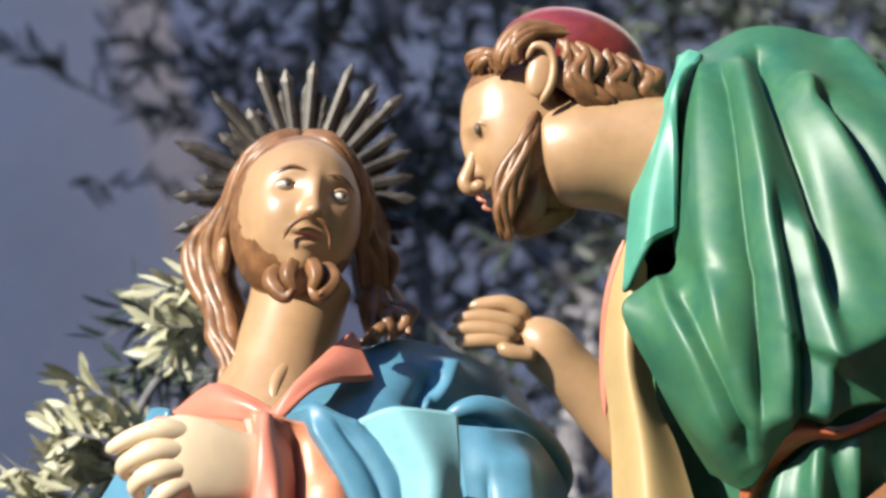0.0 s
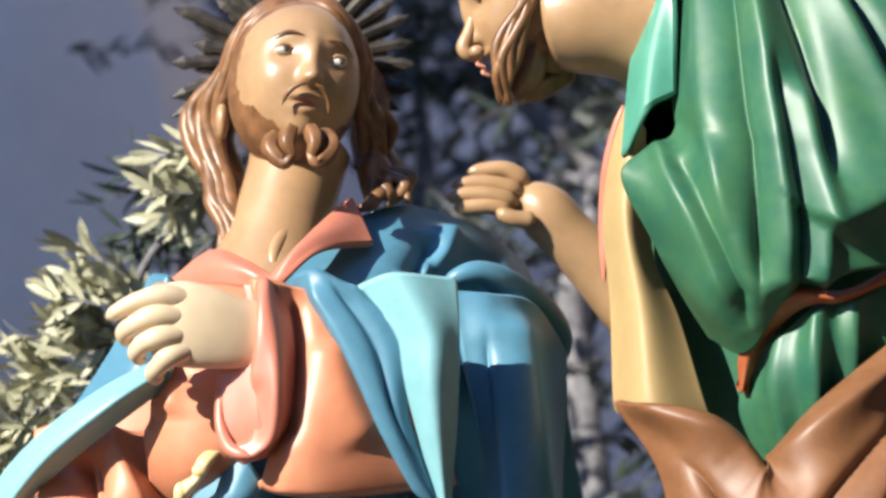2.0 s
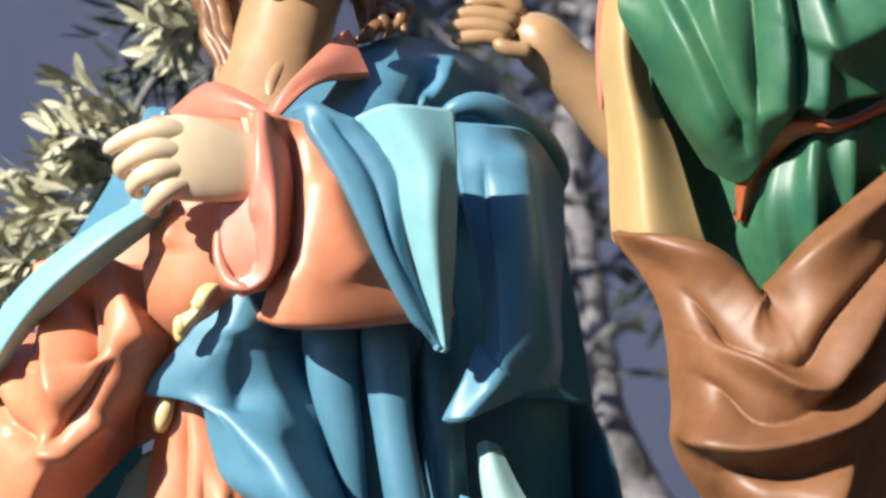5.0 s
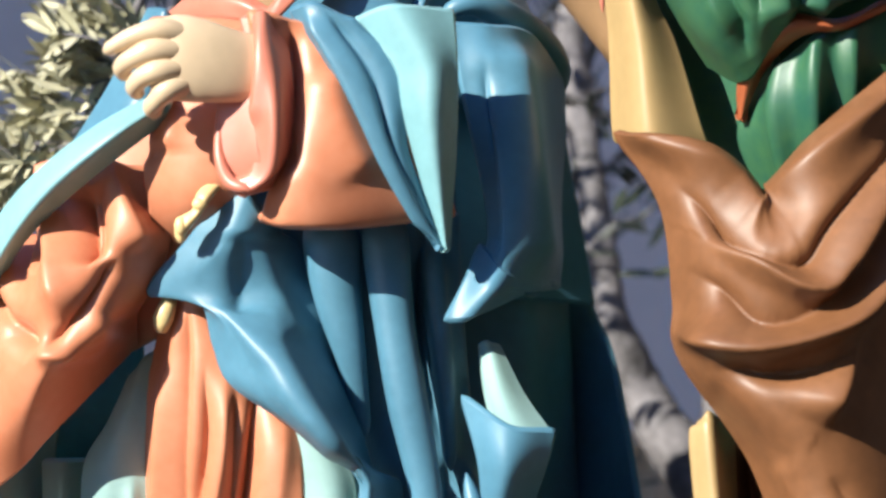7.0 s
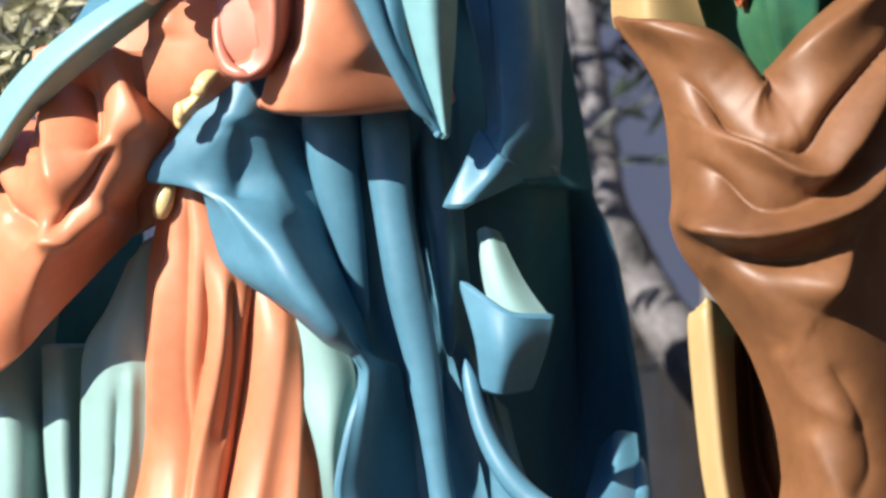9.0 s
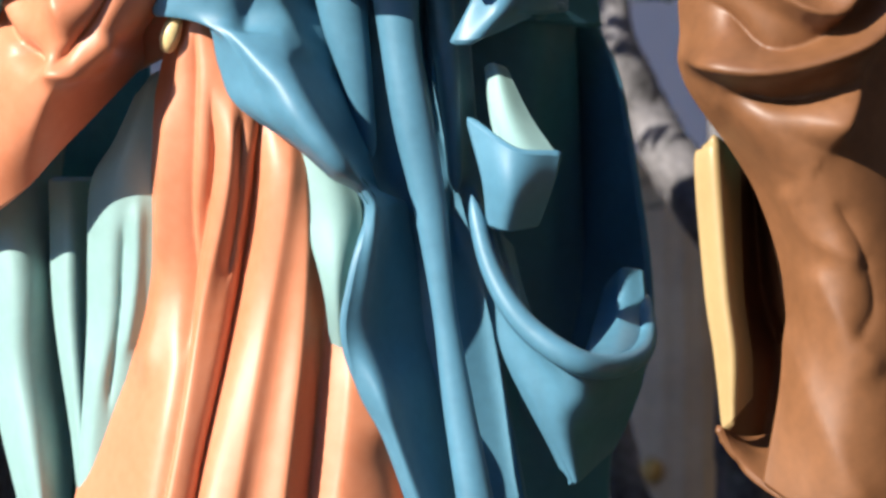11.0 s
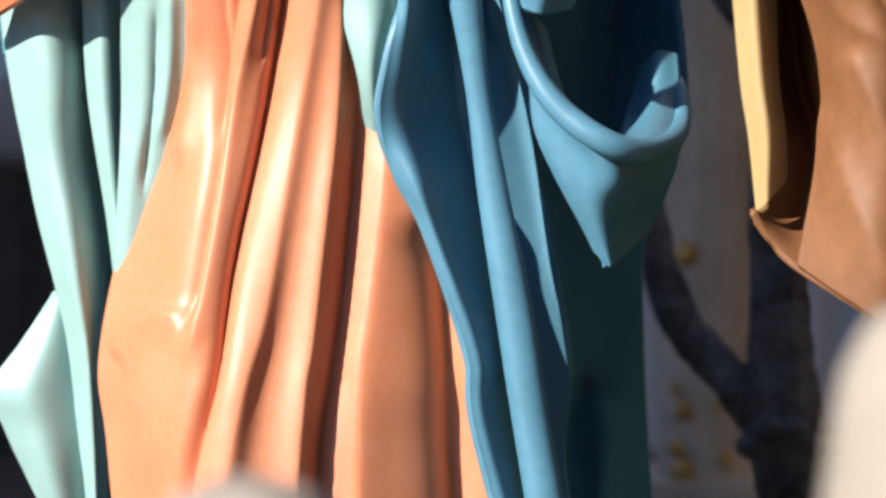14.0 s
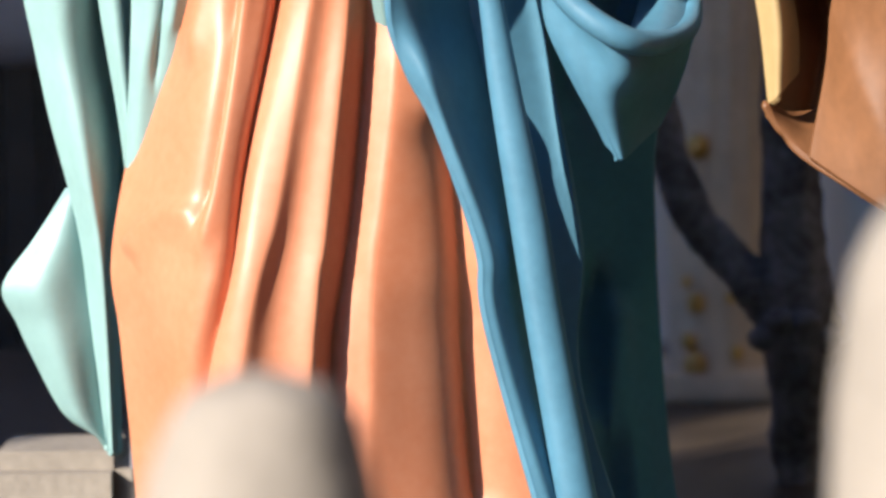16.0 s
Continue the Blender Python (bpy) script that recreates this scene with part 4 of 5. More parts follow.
# ---- statue in green and brown ----
two = Sculpt()
two.loft([(0.85, 0.12, DECK, 0.25, 0.2), (0.85, 0.12, 1.1, 0.24, 0.2), (0.8, 0.1, 1.6, 0.24, 0.18), (0.74, 0.08, 2.0, 0.26, 0.16), (0.62, 0.05, 2.3, 0.26, 0.15), (0.52, 0.02, 2.5, 0.2, 0.14), (0.48, 0.0, 2.6, 0.08, 0.08), (0.47, 0.0, 2.62, 0.01, 0.01)], GREEN)
two.patch([
        [(0.371, -0.12, 2.863), (0.445, -0.16, 2.888), (0.543, -0.16, 2.876), (0.702, -0.12, 2.822)],
        [(0.327, -0.18, 2.769), (0.403, -0.3, 2.733), (0.501, -0.32, 2.71), (0.685, -0.28, 2.69)],
        [(0.318, -0.24, 2.571), (0.384, -0.36, 2.524), (0.487, -0.38, 2.511), (0.686, -0.32, 2.51)],
        [(0.317, -0.26, 2.505), (0.381, -0.37, 2.459), (0.484, -0.39, 2.439), (0.682, -0.33, 2.445)],
        [(0.246, -0.28, 2.447), (0.341, -0.36, 2.374), (0.433, -0.39, 2.348), (0.62, -0.34, 2.369)],
        [(0.287, -0.27, 2.35), (0.355, -0.35, 2.303), (0.441, -0.38, 2.289), (0.623, -0.34, 2.319)],
        [(0.32, -0.25, 2.291), (0.368, -0.33, 2.246), (0.457, -0.37, 2.272), (0.629, -0.33, 2.313)],
        [(0.364, -0.22, 2.226), (0.409, -0.29, 2.197), (0.476, -0.34, 2.272), (0.637, -0.3, 2.322)]], GREEN,
          creases=[([(0.375, -0, 2.851), (0.368, -0, 2.763), (0.357, -0, 2.633), (0.364, 0, 2.462), (0.378, 0, 2.336)], 0.018, 0.018), ([(0.423, -0, 2.833), (0.421, 0, 2.763), (0.427, 0, 2.676), (0.44, -0, 2.53), (0.453, 0, 2.378), (0.458, 0, 2.253)], 0.02, 0.022), ([(0.393, 0, 2.816), (0.387, 0, 2.719), (0.395, -0, 2.547), (0.416, 0, 2.378), (0.421, 0, 2.245)], 0.014, -0.028), ([(0.443, 0, 2.851), (0.451, 0, 2.789), (0.47, 0, 2.693), (0.511, 0, 2.53), (0.528, 0, 2.395)], 0.018, -0.034), ([(0.498, 0, 2.789), (0.508, -0, 2.754), (0.525, 0, 2.711), (0.556, 0, 2.633), (0.61, 0, 2.513), (0.656, 0, 2.428)], 0.02, 0.022), ([(0.514, -0, 2.758), (0.542, 0, 2.719), (0.578, 0, 2.667), (0.628, -0, 2.555), (0.675, 0, 2.479)], 0.014, -0.03), ([(0.564, -0, 2.873), (0.6, 0, 2.82), (0.64, -0, 2.754), (0.699, 0, 2.676)], 0.018, 0.02), ([(0.63, -0, 2.833), (0.673, -0, 2.741), (0.732, 0, 2.659)], 0.016, -0.03), ([(0.479, 0, 2.564), (0.497, 0, 2.462), (0.505, -0, 2.345), (0.503, -0, 2.262)], 0.018, 0.018), ([(0.511, 0, 2.339), (0.536, 0, 2.368), (0.611, 0, 2.409), (0.711, 0, 2.442)], 0.045, 0.035), ([(0.291, 0, 2.496), (0.31, 0, 2.428), (0.345, 0, 2.345), (0.384, 0, 2.245)], 0.016, 0.018), ([(0.315, 0, 2.462), (0.338, 0, 2.395), (0.377, 0, 2.295), (0.412, 0, 2.22)], 0.012, -0.022), ([(0.446, 0, 2.59), (0.464, 0, 2.462), (0.477, 0, 2.361), (0.478, 0, 2.253)], 0.012, -0.02)], n=(140, 130), back=SEA)
two.patch([
        [(0.367, -0.2, 2.835), (0.351, -0.2, 2.839), (0.339, -0.2, 2.83)],
        [(0.323, -0.24, 2.776), (0.315, -0.23, 2.746), (0.301, -0.2, 2.738)],
        [(0.32, -0.26, 2.663), (0.288, -0.25, 2.649), (0.267, -0.2, 2.638)],
        [(0.318, -0.27, 2.563), (0.276, -0.28, 2.536), (0.247, -0.24, 2.482)]], SEA, n=(40, 24))
two.patch([
        [(0.33, -0.2, 2.589), (0.298, -0.2, 2.565), (0.251, -0.18, 2.504)],
        [(0.336, -0.16, 2.534), (0.321, 0, 2.564), (0.249, -0.14, 2.497)],
        [(0.329, -0.18, 2.464), (0.292, -0.14, 2.464), (0.243, -0.16, 2.472)]], GREEN, n=(30, 24))
two.patch([
        [(0.282, -0.12, 2.462), (0.335, -0.16, 2.445), (0.425, -0.2, 2.436)],
        [(0.309, -0.1, 2.319), (0.373, -0.14, 2.311), (0.446, -0.2, 2.3)],
        [(0.351, -0.1, 2.181), (0.411, -0.13, 2.176), (0.473, -0.2, 2.166)],
        [(0.387, -0.1, 2.045), (0.447, -0.13, 2.018), (0.509, -0.2, 2.033)]], GREEN)
two.patch([
        [(0.424, -0.24, 2.193), (0.493, -0.31, 2.246), (0.562, -0.31, 2.277), (0.69, -0.28, 2.309)],
        [(0.405, -0.22, 2.126), (0.483, -0.31, 2.166), (0.561, -0.3, 2.205), (0.69, -0.26, 2.227)],
        [(0.447, -0.2, 2.035), (0.496, -0.25, 2.06), (0.565, -0.25, 2.09), (0.693, -0.22, 2.093)]], GREEN, folds=[(0.2, 0.2, 0.06, 0.02, 0, 1.2), (0.4, 0.38, 0.06, 0.025, 0, 1.2), (0.62, 0.6, 0.06, 0.02, 0, 1.2)])
two.patch([
        [(0.402, -0.24, 2.152), (0.406, -0.252, 2.151), (0.412, -0.24, 2.154)],
        [(0.402, -0.27, 2.19), (0.416, -0.282, 2.196), (0.434, -0.27, 2.206)],
        [(0.414, -0.31, 2.24), (0.439, -0.322, 2.238), (0.467, -0.31, 2.241)],
        [(0.462, -0.335, 2.277), (0.478, -0.347, 2.263), (0.497, -0.335, 2.253)],
        [(0.531, -0.33, 2.272), (0.531, -0.342, 2.261), (0.535, -0.33, 2.256)],
        [(0.599, -0.31, 2.304), (0.598, -0.322, 2.293), (0.601, -0.31, 2.287)],
        [(0.656, -0.3, 2.327), (0.655, -0.312, 2.316), (0.659, -0.3, 2.31)]], BELT, n=(50, 10))
two.patch([
        [(0.257, -0.22, 2.56), (0.271, -0.24, 2.538), (0.284, -0.22, 2.519)],
        [(0.233, -0.2, 2.483), (0.254, -0.24, 2.442), (0.282, -0.22, 2.439)],
        [(0.224, -0.18, 2.391), (0.253, -0.24, 2.371), (0.294, -0.2, 2.339)],
        [(0.233, -0.17, 2.285), (0.271, -0.24, 2.256), (0.324, -0.2, 2.263)],
        [(0.236, -0.17, 2.146), (0.284, -0.24, 2.124), (0.357, -0.2, 2.145)],
        [(0.251, -0.16, 2.128), (0.308, -0.22, 2.096), (0.377, -0.18, 2.092)]], YELLOW, n=(60, 36))
two.tube([(0.254, -0.2, 2.561), (0.234, -0.18, 2.488), (0.227, -0.16, 2.411), (0.227, -0.15, 2.317)], [0.006, 0.008, 0.008, 0.005], PINK)
two.patch([
        [(0.235, -0.26, 2.131), (0.338, -0.32, 2.094), (0.438, -0.28, 2.032), (0.509, -0.33, 2.117), (0.692, -0.26, 2.281)],
        [(0.29, -0.29, 2.026), (0.353, -0.37, 1.979), (0.432, -0.38, 1.97), (0.53, -0.38, 2.028), (0.707, -0.24, 2.152)],
        [(0.304, -0.29, 1.9), (0.355, -0.38, 1.885), (0.434, -0.4, 1.875), (0.535, -0.36, 1.899), (0.706, -0.2, 1.964)],
        [(0.313, -0.29, 1.818), (0.367, -0.38, 1.79), (0.445, -0.4, 1.774), (0.547, -0.35, 1.784), (0.704, -0.18, 1.807)],
        [(0.408, -0.27, 1.675), (0.452, -0.34, 1.659), (0.507, -0.37, 1.651), (0.586, -0.33, 1.651), (0.714, -0.2, 1.652)],
        [(0.449, -0.26, 1.502), (0.483, -0.32, 1.488), (0.53, -0.35, 1.481), (0.602, -0.32, 1.48), (0.725, -0.22, 1.477)],
        [(0.418, -0.26, 1.292), (0.462, -0.3, 1.261), (0.517, -0.33, 1.227), (0.593, -0.32, 1.195), (0.72, -0.24, 1.155)]], BROWN,
          creases=[([(0.235, 0, 2.141), (0.292, 0, 2.109), (0.369, 0, 2.054), (0.408, 0, 1.999), (0.453, 0, 2.022), (0.516, 0, 2.083), (0.61, 0, 2.175), (0.667, 0, 2.229)], 0.016, 0.036, 0.04),
                   ([(0.314, 0, 2.047), (0.39, 0, 1.964), (0.466, 0, 1.936), (0.51, 0, 1.99), (0.608, 0, 2.105), (0.665, 0, 2.167)], 0.015, -0.035),
                   ([(0.344, 0, 1.976), (0.466, 0, 1.905), (0.514, 0, 1.943), (0.565, 0, 2.02), (0.633, 0, 2.128)], 0.012, 0.045, 0.03),
                   ([(0.32, 0, 1.938), (0.411, 0, 1.863), (0.496, 0, 1.885), (0.552, 0, 1.95), (0.624, 0, 2.066)], 0.018, -0.03),
                   ([(0.307, 0, 1.857), (0.402, 0, 1.825), (0.503, 0, 1.858), (0.57, 0, 1.935), (0.639, 0, 2.035)], 0.012, 0.045, 0.03),
                   ([(0.348, 0, 1.803), (0.417, 0, 1.794), (0.506, 0, 1.812), (0.573, 0, 1.881), (0.637, 0, 1.965)], 0.02, -0.03),
                   ([(0.597, 0, 1.919), (0.533, 0, 1.835), (0.485, 0, 1.728)], 0.04, 0.04, 0.012),
                   ([(0.436, 0, 1.688), (0.475, 0, 1.619), (0.544, 0, 1.581)], 0.014, 0.007, 0.025),
                   ([(0.498, 0, 1.665), (0.536, 0, 1.604), (0.555, 0, 1.527), (0.521, 0, 1.473)], 0.014, -0.008),
                   ([(0.475, 0, 1.581), (0.513, 0, 1.504), (0.567, 0, 1.435)], 0.03, 0.008, 0.014),
                   ([(0.444, 0, 1.512), (0.49, 0, 1.373), (0.552, 0, 1.25)], 0.03, 0.008, 0.02)], n=(160, 130))
two.patch([
        [(0.339, -0.24, 1.741), (0.357, -0.25, 1.752), (0.393, -0.2, 1.73)],
        [(0.329, -0.24, 1.714), (0.358, -0.26, 1.713), (0.394, -0.2, 1.7)],
        [(0.342, -0.24, 1.547), (0.37, -0.26, 1.547), (0.398, -0.2, 1.546)],
        [(0.354, -0.24, 1.462), (0.38, -0.26, 1.463), (0.409, -0.2, 1.461)],
        [(0.365, -0.24, 1.363), (0.381, -0.25, 1.379), (0.41, -0.2, 1.403)]], YELLOW, n=(50, 24))
two.patch([
        [(0.393, -0.2, 1.723), (0.414, -0.14, 1.725), (0.429, -0.18, 1.685)],
        [(0.397, -0.18, 1.546), (0.433, -0.1, 1.545), (0.454, -0.16, 1.545)],
        [(0.409, -0.16, 1.459), (0.457, -0.08, 1.456), (0.483, -0.16, 1.459)],
        [(0.374, -0.2, 1.342), (0.432, -0.1, 1.323), (0.482, -0.17, 1.358)]], BROWN, n=(40, 30))
two.patch([
        [(0.365, -0.24, 1.363), (0.374, -0.24, 1.341), (0.386, -0.24, 1.318)],
        [(0.4, -0.18, 1.348), (0.418, -0.22, 1.324), (0.423, -0.25, 1.288)],
        [(0.44, -0.16, 1.35), (0.464, -0.22, 1.323), (0.473, -0.27, 1.255)],
        [(0.483, -0.16, 1.362), (0.5, -0.24, 1.324), (0.525, -0.3, 1.22)]], BROWN, n=(30, 30))
# neck and head
two.tube([(0.321, -0.14, 2.688), (0.255, -0.15, 2.698), (0.191, -0.15, 2.702), (0.143, -0.14, 2.697)], [0.1, 0.085, 0.08, 0.07], FLESH, sides=30)
HEAD2 = Matrix.Rotation(radians(-76), 4, "Z") @ Matrix.Rotation(radians(20), 4, "X")
C2 = Vector((0.123, -0.13, 2.734))
two.ball(C2, (0.078, 0.095, 0.125), lambda th, phi: HAIR if phi > 0.75 or abs(th) > 1.9 or phi < -0.72 + 0.25 * max(0, abs(th) - 0.5) else FLESH, HEAD2, n=110, shape=face)
two.tube([(0.053, -0.15, 2.74), (0.046, -0.155, 2.708), (0.039, -0.157, 2.679), (0.031, -0.157, 2.657), (0.039, -0.155, 2.645), (0.055, -0.14, 2.648)], [0.006, 0.0075, 0.009, 0.0105, 0.009, 0.006], FLESH, n=40)
two.ball(Vector((0.05, -0.17, 2.647)), (0.011, 0.009, 0.009), FLESH, n=12)
two.tube([(0.031, -0.15, 2.77), (0.036, -0.165, 2.753), (0.053, -0.185, 2.744)], [0.003, 0.0045, 0.002], HAIR, n=20)
two.ball(Vector((0.05, -0.184, 2.727)), (0.006, 0.008, 0.0085), IRIS, n=10)
two.tube([(0.043, -0.176, 2.735), (0.051, -0.19, 2.735), (0.064, -0.195, 2.728)], [0.002, 0.003, 0.002], FLESH, n=14)
two.tube([(0.058, -0.15, 2.642), (0.051, -0.16, 2.631), (0.063, -0.165, 2.625)], [0.0025, 0.0035, 0.002], LIP, n=20)
two.tube([(0.063, -0.155, 2.627), (0.059, -0.16, 2.618), (0.071, -0.16, 2.613)], [0.0025, 0.0035, 0.002], LIP, n=20)
two.ball(Vector((0.186, -0.12, 2.848)), (0.11, 0.1, 0.075), CAP, Matrix.Rotation(radians(14), 4, "Y"), n=24)
two.ball(Vector((0.137, -0.222, 2.798)), (0.02, 0.01, 0.036), FLESH, Matrix.Rotation(radians(12), 4, "Y"), n=14)
two.tube([(0.117, -0.23, 2.816), (0.129, -0.235, 2.834), (0.147, -0.238, 2.831), (0.156, -0.238, 2.81), (0.152, -0.235, 2.777), (0.136, -0.228, 2.75)], [0.004, 0.006, 0.0065, 0.006, 0.0065, 0.005], FLESH, n=40)
two.bundle([(0.129, -0.205, 2.749), (0.11, -0.215, 2.7), (0.08, -0.21, 2.644), (0.075, -0.2, 2.606), (0.087, -0.18, 2.563)], [(0.135, -0.2, 2.746), (0.124, -0.21, 2.694), (0.104, -0.205, 2.637), (0.096, -0.195, 2.599), (0.095, -0.18, 2.563)], 5, 0.0075, HAIR, 0.004)
for path, r in (([(0.138, -0.16, 2.742), (0.133, -0.165, 2.673), (0.117, -0.16, 2.616), (0.097, -0.155, 2.58)], [0.01, 0.02, 0.028, 0.014]), ([(0.188, -0.1, 2.636), (0.142, -0.13, 2.612), (0.1, -0.15, 2.587)], [0.014, 0.024, 0.014])):
    two.tube(path, r, HAIR, sides=22, n=40, waves=0.12, lobes=7)
two.bundle([(0.039, -0.14, 2.824), (0.039, -0.17, 2.836), (0.06, -0.19, 2.84), (0.071, -0.19, 2.808)], [(0.053, -0.17, 2.81), (0.055, -0.19, 2.821), (0.077, -0.2, 2.83), (0.085, -0.2, 2.805)], 4, 0.007, HAIR, 0.003)
two.bundle([(0.077, -0.2, 2.801), (0.081, -0.22, 2.828), (0.109, -0.22, 2.868), (0.174, -0.2, 2.877)], [(0.105, -0.23, 2.812), (0.109, -0.235, 2.836), (0.133, -0.23, 2.856), (0.19, -0.21, 2.859)], 5, 0.0085, HAIR, 0.003)
two.bundle([(0.161, -0.215, 2.851), (0.173, -0.22, 2.824), (0.164, -0.225, 2.793), (0.184, -0.22, 2.769), (0.211, -0.21, 2.753)], [(0.202, -0.21, 2.846), (0.217, -0.215, 2.821), (0.205, -0.22, 2.79), (0.221, -0.215, 2.771), (0.238, -0.21, 2.756)], 6, 0.009, HAIR, 0.005)
two.bundle([(0.214, -0.2, 2.843), (0.234, -0.205, 2.816), (0.223, -0.205, 2.791), (0.241, -0.2, 2.771), (0.262, -0.19, 2.759)], [(0.251, -0.19, 2.838), (0.27, -0.195, 2.811), (0.258, -0.195, 2.79), (0.274, -0.19, 2.775), (0.287, -0.18, 2.765)], 5, 0.009, HAIR, 0.005)
two.bundle([(0.26, -0.18, 2.828), (0.283, -0.185, 2.81), (0.277, -0.185, 2.789), (0.296, -0.17, 2.766)], [(0.289, -0.16, 2.826), (0.313, -0.17, 2.806), (0.308, -0.17, 2.785), (0.325, -0.16, 2.767)], 4, 0.01, HAIR, 0.005)
# far arm with open hand
two.tube([(0.331, 0.1, 2.278), (0.248, 0.08, 2.368), (0.189, 0.06, 2.424), (0.147, 0.05, 2.464), (0.101, 0.05, 2.486)], [0.06, 0.05, 0.042, 0.042, 0.02], FLESH, sides=22)
for path in ([(0.13, 0.04, 2.5), (0.097, 0.03, 2.52), (0.063, 0.03, 2.52), (0.034, 0.03, 2.515)], [(0.122, 0.03, 2.485), (0.08, 0.02, 2.496), (0.047, 0.02, 2.499), (0.013, 0.02, 2.493)], [(0.113, 0.02, 2.466), (0.071, 0.01, 2.477), (0.038, 0.01, 2.479), (0.005, 0.01, 2.474)], [(0.105, 0.02, 2.458), (0.071, 0.01, 2.462), (0.038, 0.01, 2.46), (0.017, 0.01, 2.458)], [(0.137, 0.01, 2.439), (0.104, 0, 2.441), (0.079, 0, 2.452)]):
    two.tube(path, [0.016, 0.013, 0.012, 0.009], FLESH, n=18)
statue_two = tagged(two.make("statue", (0.85, 0.05, DECK)), "glossy painted wooden statue bending forward in green tunic and brown mantle", "statue")

# ---- olive tree ----
tree = tagged(new("olive_tree"), "olive tree with dark rough trunk and thin grey-green leaves", "tree")
TRUNK = [(0.527, 0.9, 0.385), (0.525, 0.9, 0.59), (0.523, 0.9, 0.712), (0.524, 0.9, 0.834), (0.522, 0.9, 0.904), (0.518, 0.9, 0.995), (0.512, 0.9, 1.224), (0.509, 0.9, 1.471), (0.492, 0.95, 1.715), (0.514, 1, 2.115), (0.479, 1.1, 2.331), (0.492, 1.2, 2.831), (0.577, 1.4, 3.289), (0.668, 1.5, 3.69)]
BOUGHS = [
    ([(0.514, 0.9, 0.884), (0.46, 0.9, 0.95), (0.402, 0.92, 1.024), (0.314, 0.94, 1.153), (0.193, 1, 1.631), (0.095, 1.1, 1.851), (0.021, 1.2, 2.242), (-0.027, 1.4, 2.718), (-0.063, 1.6, 3.167), (-0.151, 1.7, 3.65)], [0.042, 0.04, 0.038, 0.036, 0.034, 0.03, 0.025, 0.02, 0.015, 0.01]),
    ([(0.512, 0.93, 1.58), (0.404, 0.95, 1.739), (0.356, 1, 1.828), (0.306, 1, 1.939), (0.282, 1.05, 2.051), (0.279, 1.1, 2.186), (0.241, 1.2, 2.525), (0.303, 1.3, 2.787), (0.22, 1.4, 2.913), (0.076, 1.5, 3.067), (-0.076, 1.6, 3.289), (-0.174, 1.7, 3.522)], [0.05, 0.05, 0.045, 0.042, 0.038, 0.032, 0.028, 0.024, 0.02, 0.016, 0.012, 0.008]),
    ([(0.479, 1.1, 2.331), (0.38, 1.3, 2.787), (0.316, 1.5, 2.996), (0.258, 1.7, 3.195), (0.144, 1.8, 3.673)], [0.035, 0.03, 0.025, 0.02, 0.01]),
    ([(0.303, 1.3, 2.787), (0.174, 1.4, 2.809), (0.051, 1.4, 2.832), (-0.072, 1.4, 2.809), (-0.256, 1.5, 2.925), (-0.421, 1.5, 3.199), (-0.53, 1.5, 3.43)], [0.02, 0.017, 0.014, 0.012, 0.01, 0.008, 0.004]),
]
ROOT = Vector(TRUNK[0])
tree.location = (ROOT.x, ROOT.y, DECK)
tk = Sculpt()
tk.tube([(ROOT.x, ROOT.y, DECK - 0.01)] + TRUNK, [0.06, 0.05, 0.04, 0.045, 0.058, 0.07, 0.062, 0.05, 0.05, 0.048, 0.045, 0.042, 0.04, 0.035, 0.02], BARK, sides=22, n=160, waves=0.07, lobes=5)
for v in tk.v:
    for i in range(len(v)):
        v[i] += 0.011 * np.array(noise.noise_vector(Vector(v[i]) * 14)) + 0.006 * np.array(noise.noise_vector(Vector(v[i]) * 45))
tk.make("trunk", tuple(tree.location)).parent = tree
bpy.data.objects["trunk"].location = (0, 0, 0)
knot = Sculpt()
for k in range(9):
    a = k * 0.7
    knot.ball(Vector((0.522, 0.9, 0.904)) + Vector((0.062 * math.cos(a), 0.062 * math.sin(a), 0.025 * math.sin(a * 3.1))), (0.028, 0.028, 0.024), BARK, n=10)
kb = knot.make("knot", tuple(tree.location), tree)
kb.location = (0, 0, 0)
for path, r in BOUGHS:
    lb = Sculpt()
    lb.tube(path, r, BARK, sides=14, n=110, waves=0.08, lobes=3)
    for v in lb.v:
        for i in range(len(v)):
            v[i] += 0.01 * np.array(noise.noise_vector(Vector(v[i]) * 12)) + 0.004 * np.array(noise.noise_vector(Vector(v[i]) * 45))
    lb.make("limb", tuple(tree.location), tree).location = (0, 0, 0)


def leaf(sc, at, way, side, length, width, mat):
    """One narrow olive leaf, folded along its rib and slightly bent."""
    n = way.cross(side).normalized()
    g = []
    for s in np.linspace(0, 1, 6):
        w = width * (math.sin(math.pi * min(1, s * 0.93 + 0.07)) ** 0.8)
        c = at + way * (length * s) - n * (0.12 * length * s * s)
        g.append([c - side * w * 0.5 + n * w * 0.12, c, c + side * w * 0.5 + n * w * 0.12])
    sc.grid(np.array([[tuple(q) for q in r] for r in g]), mat)


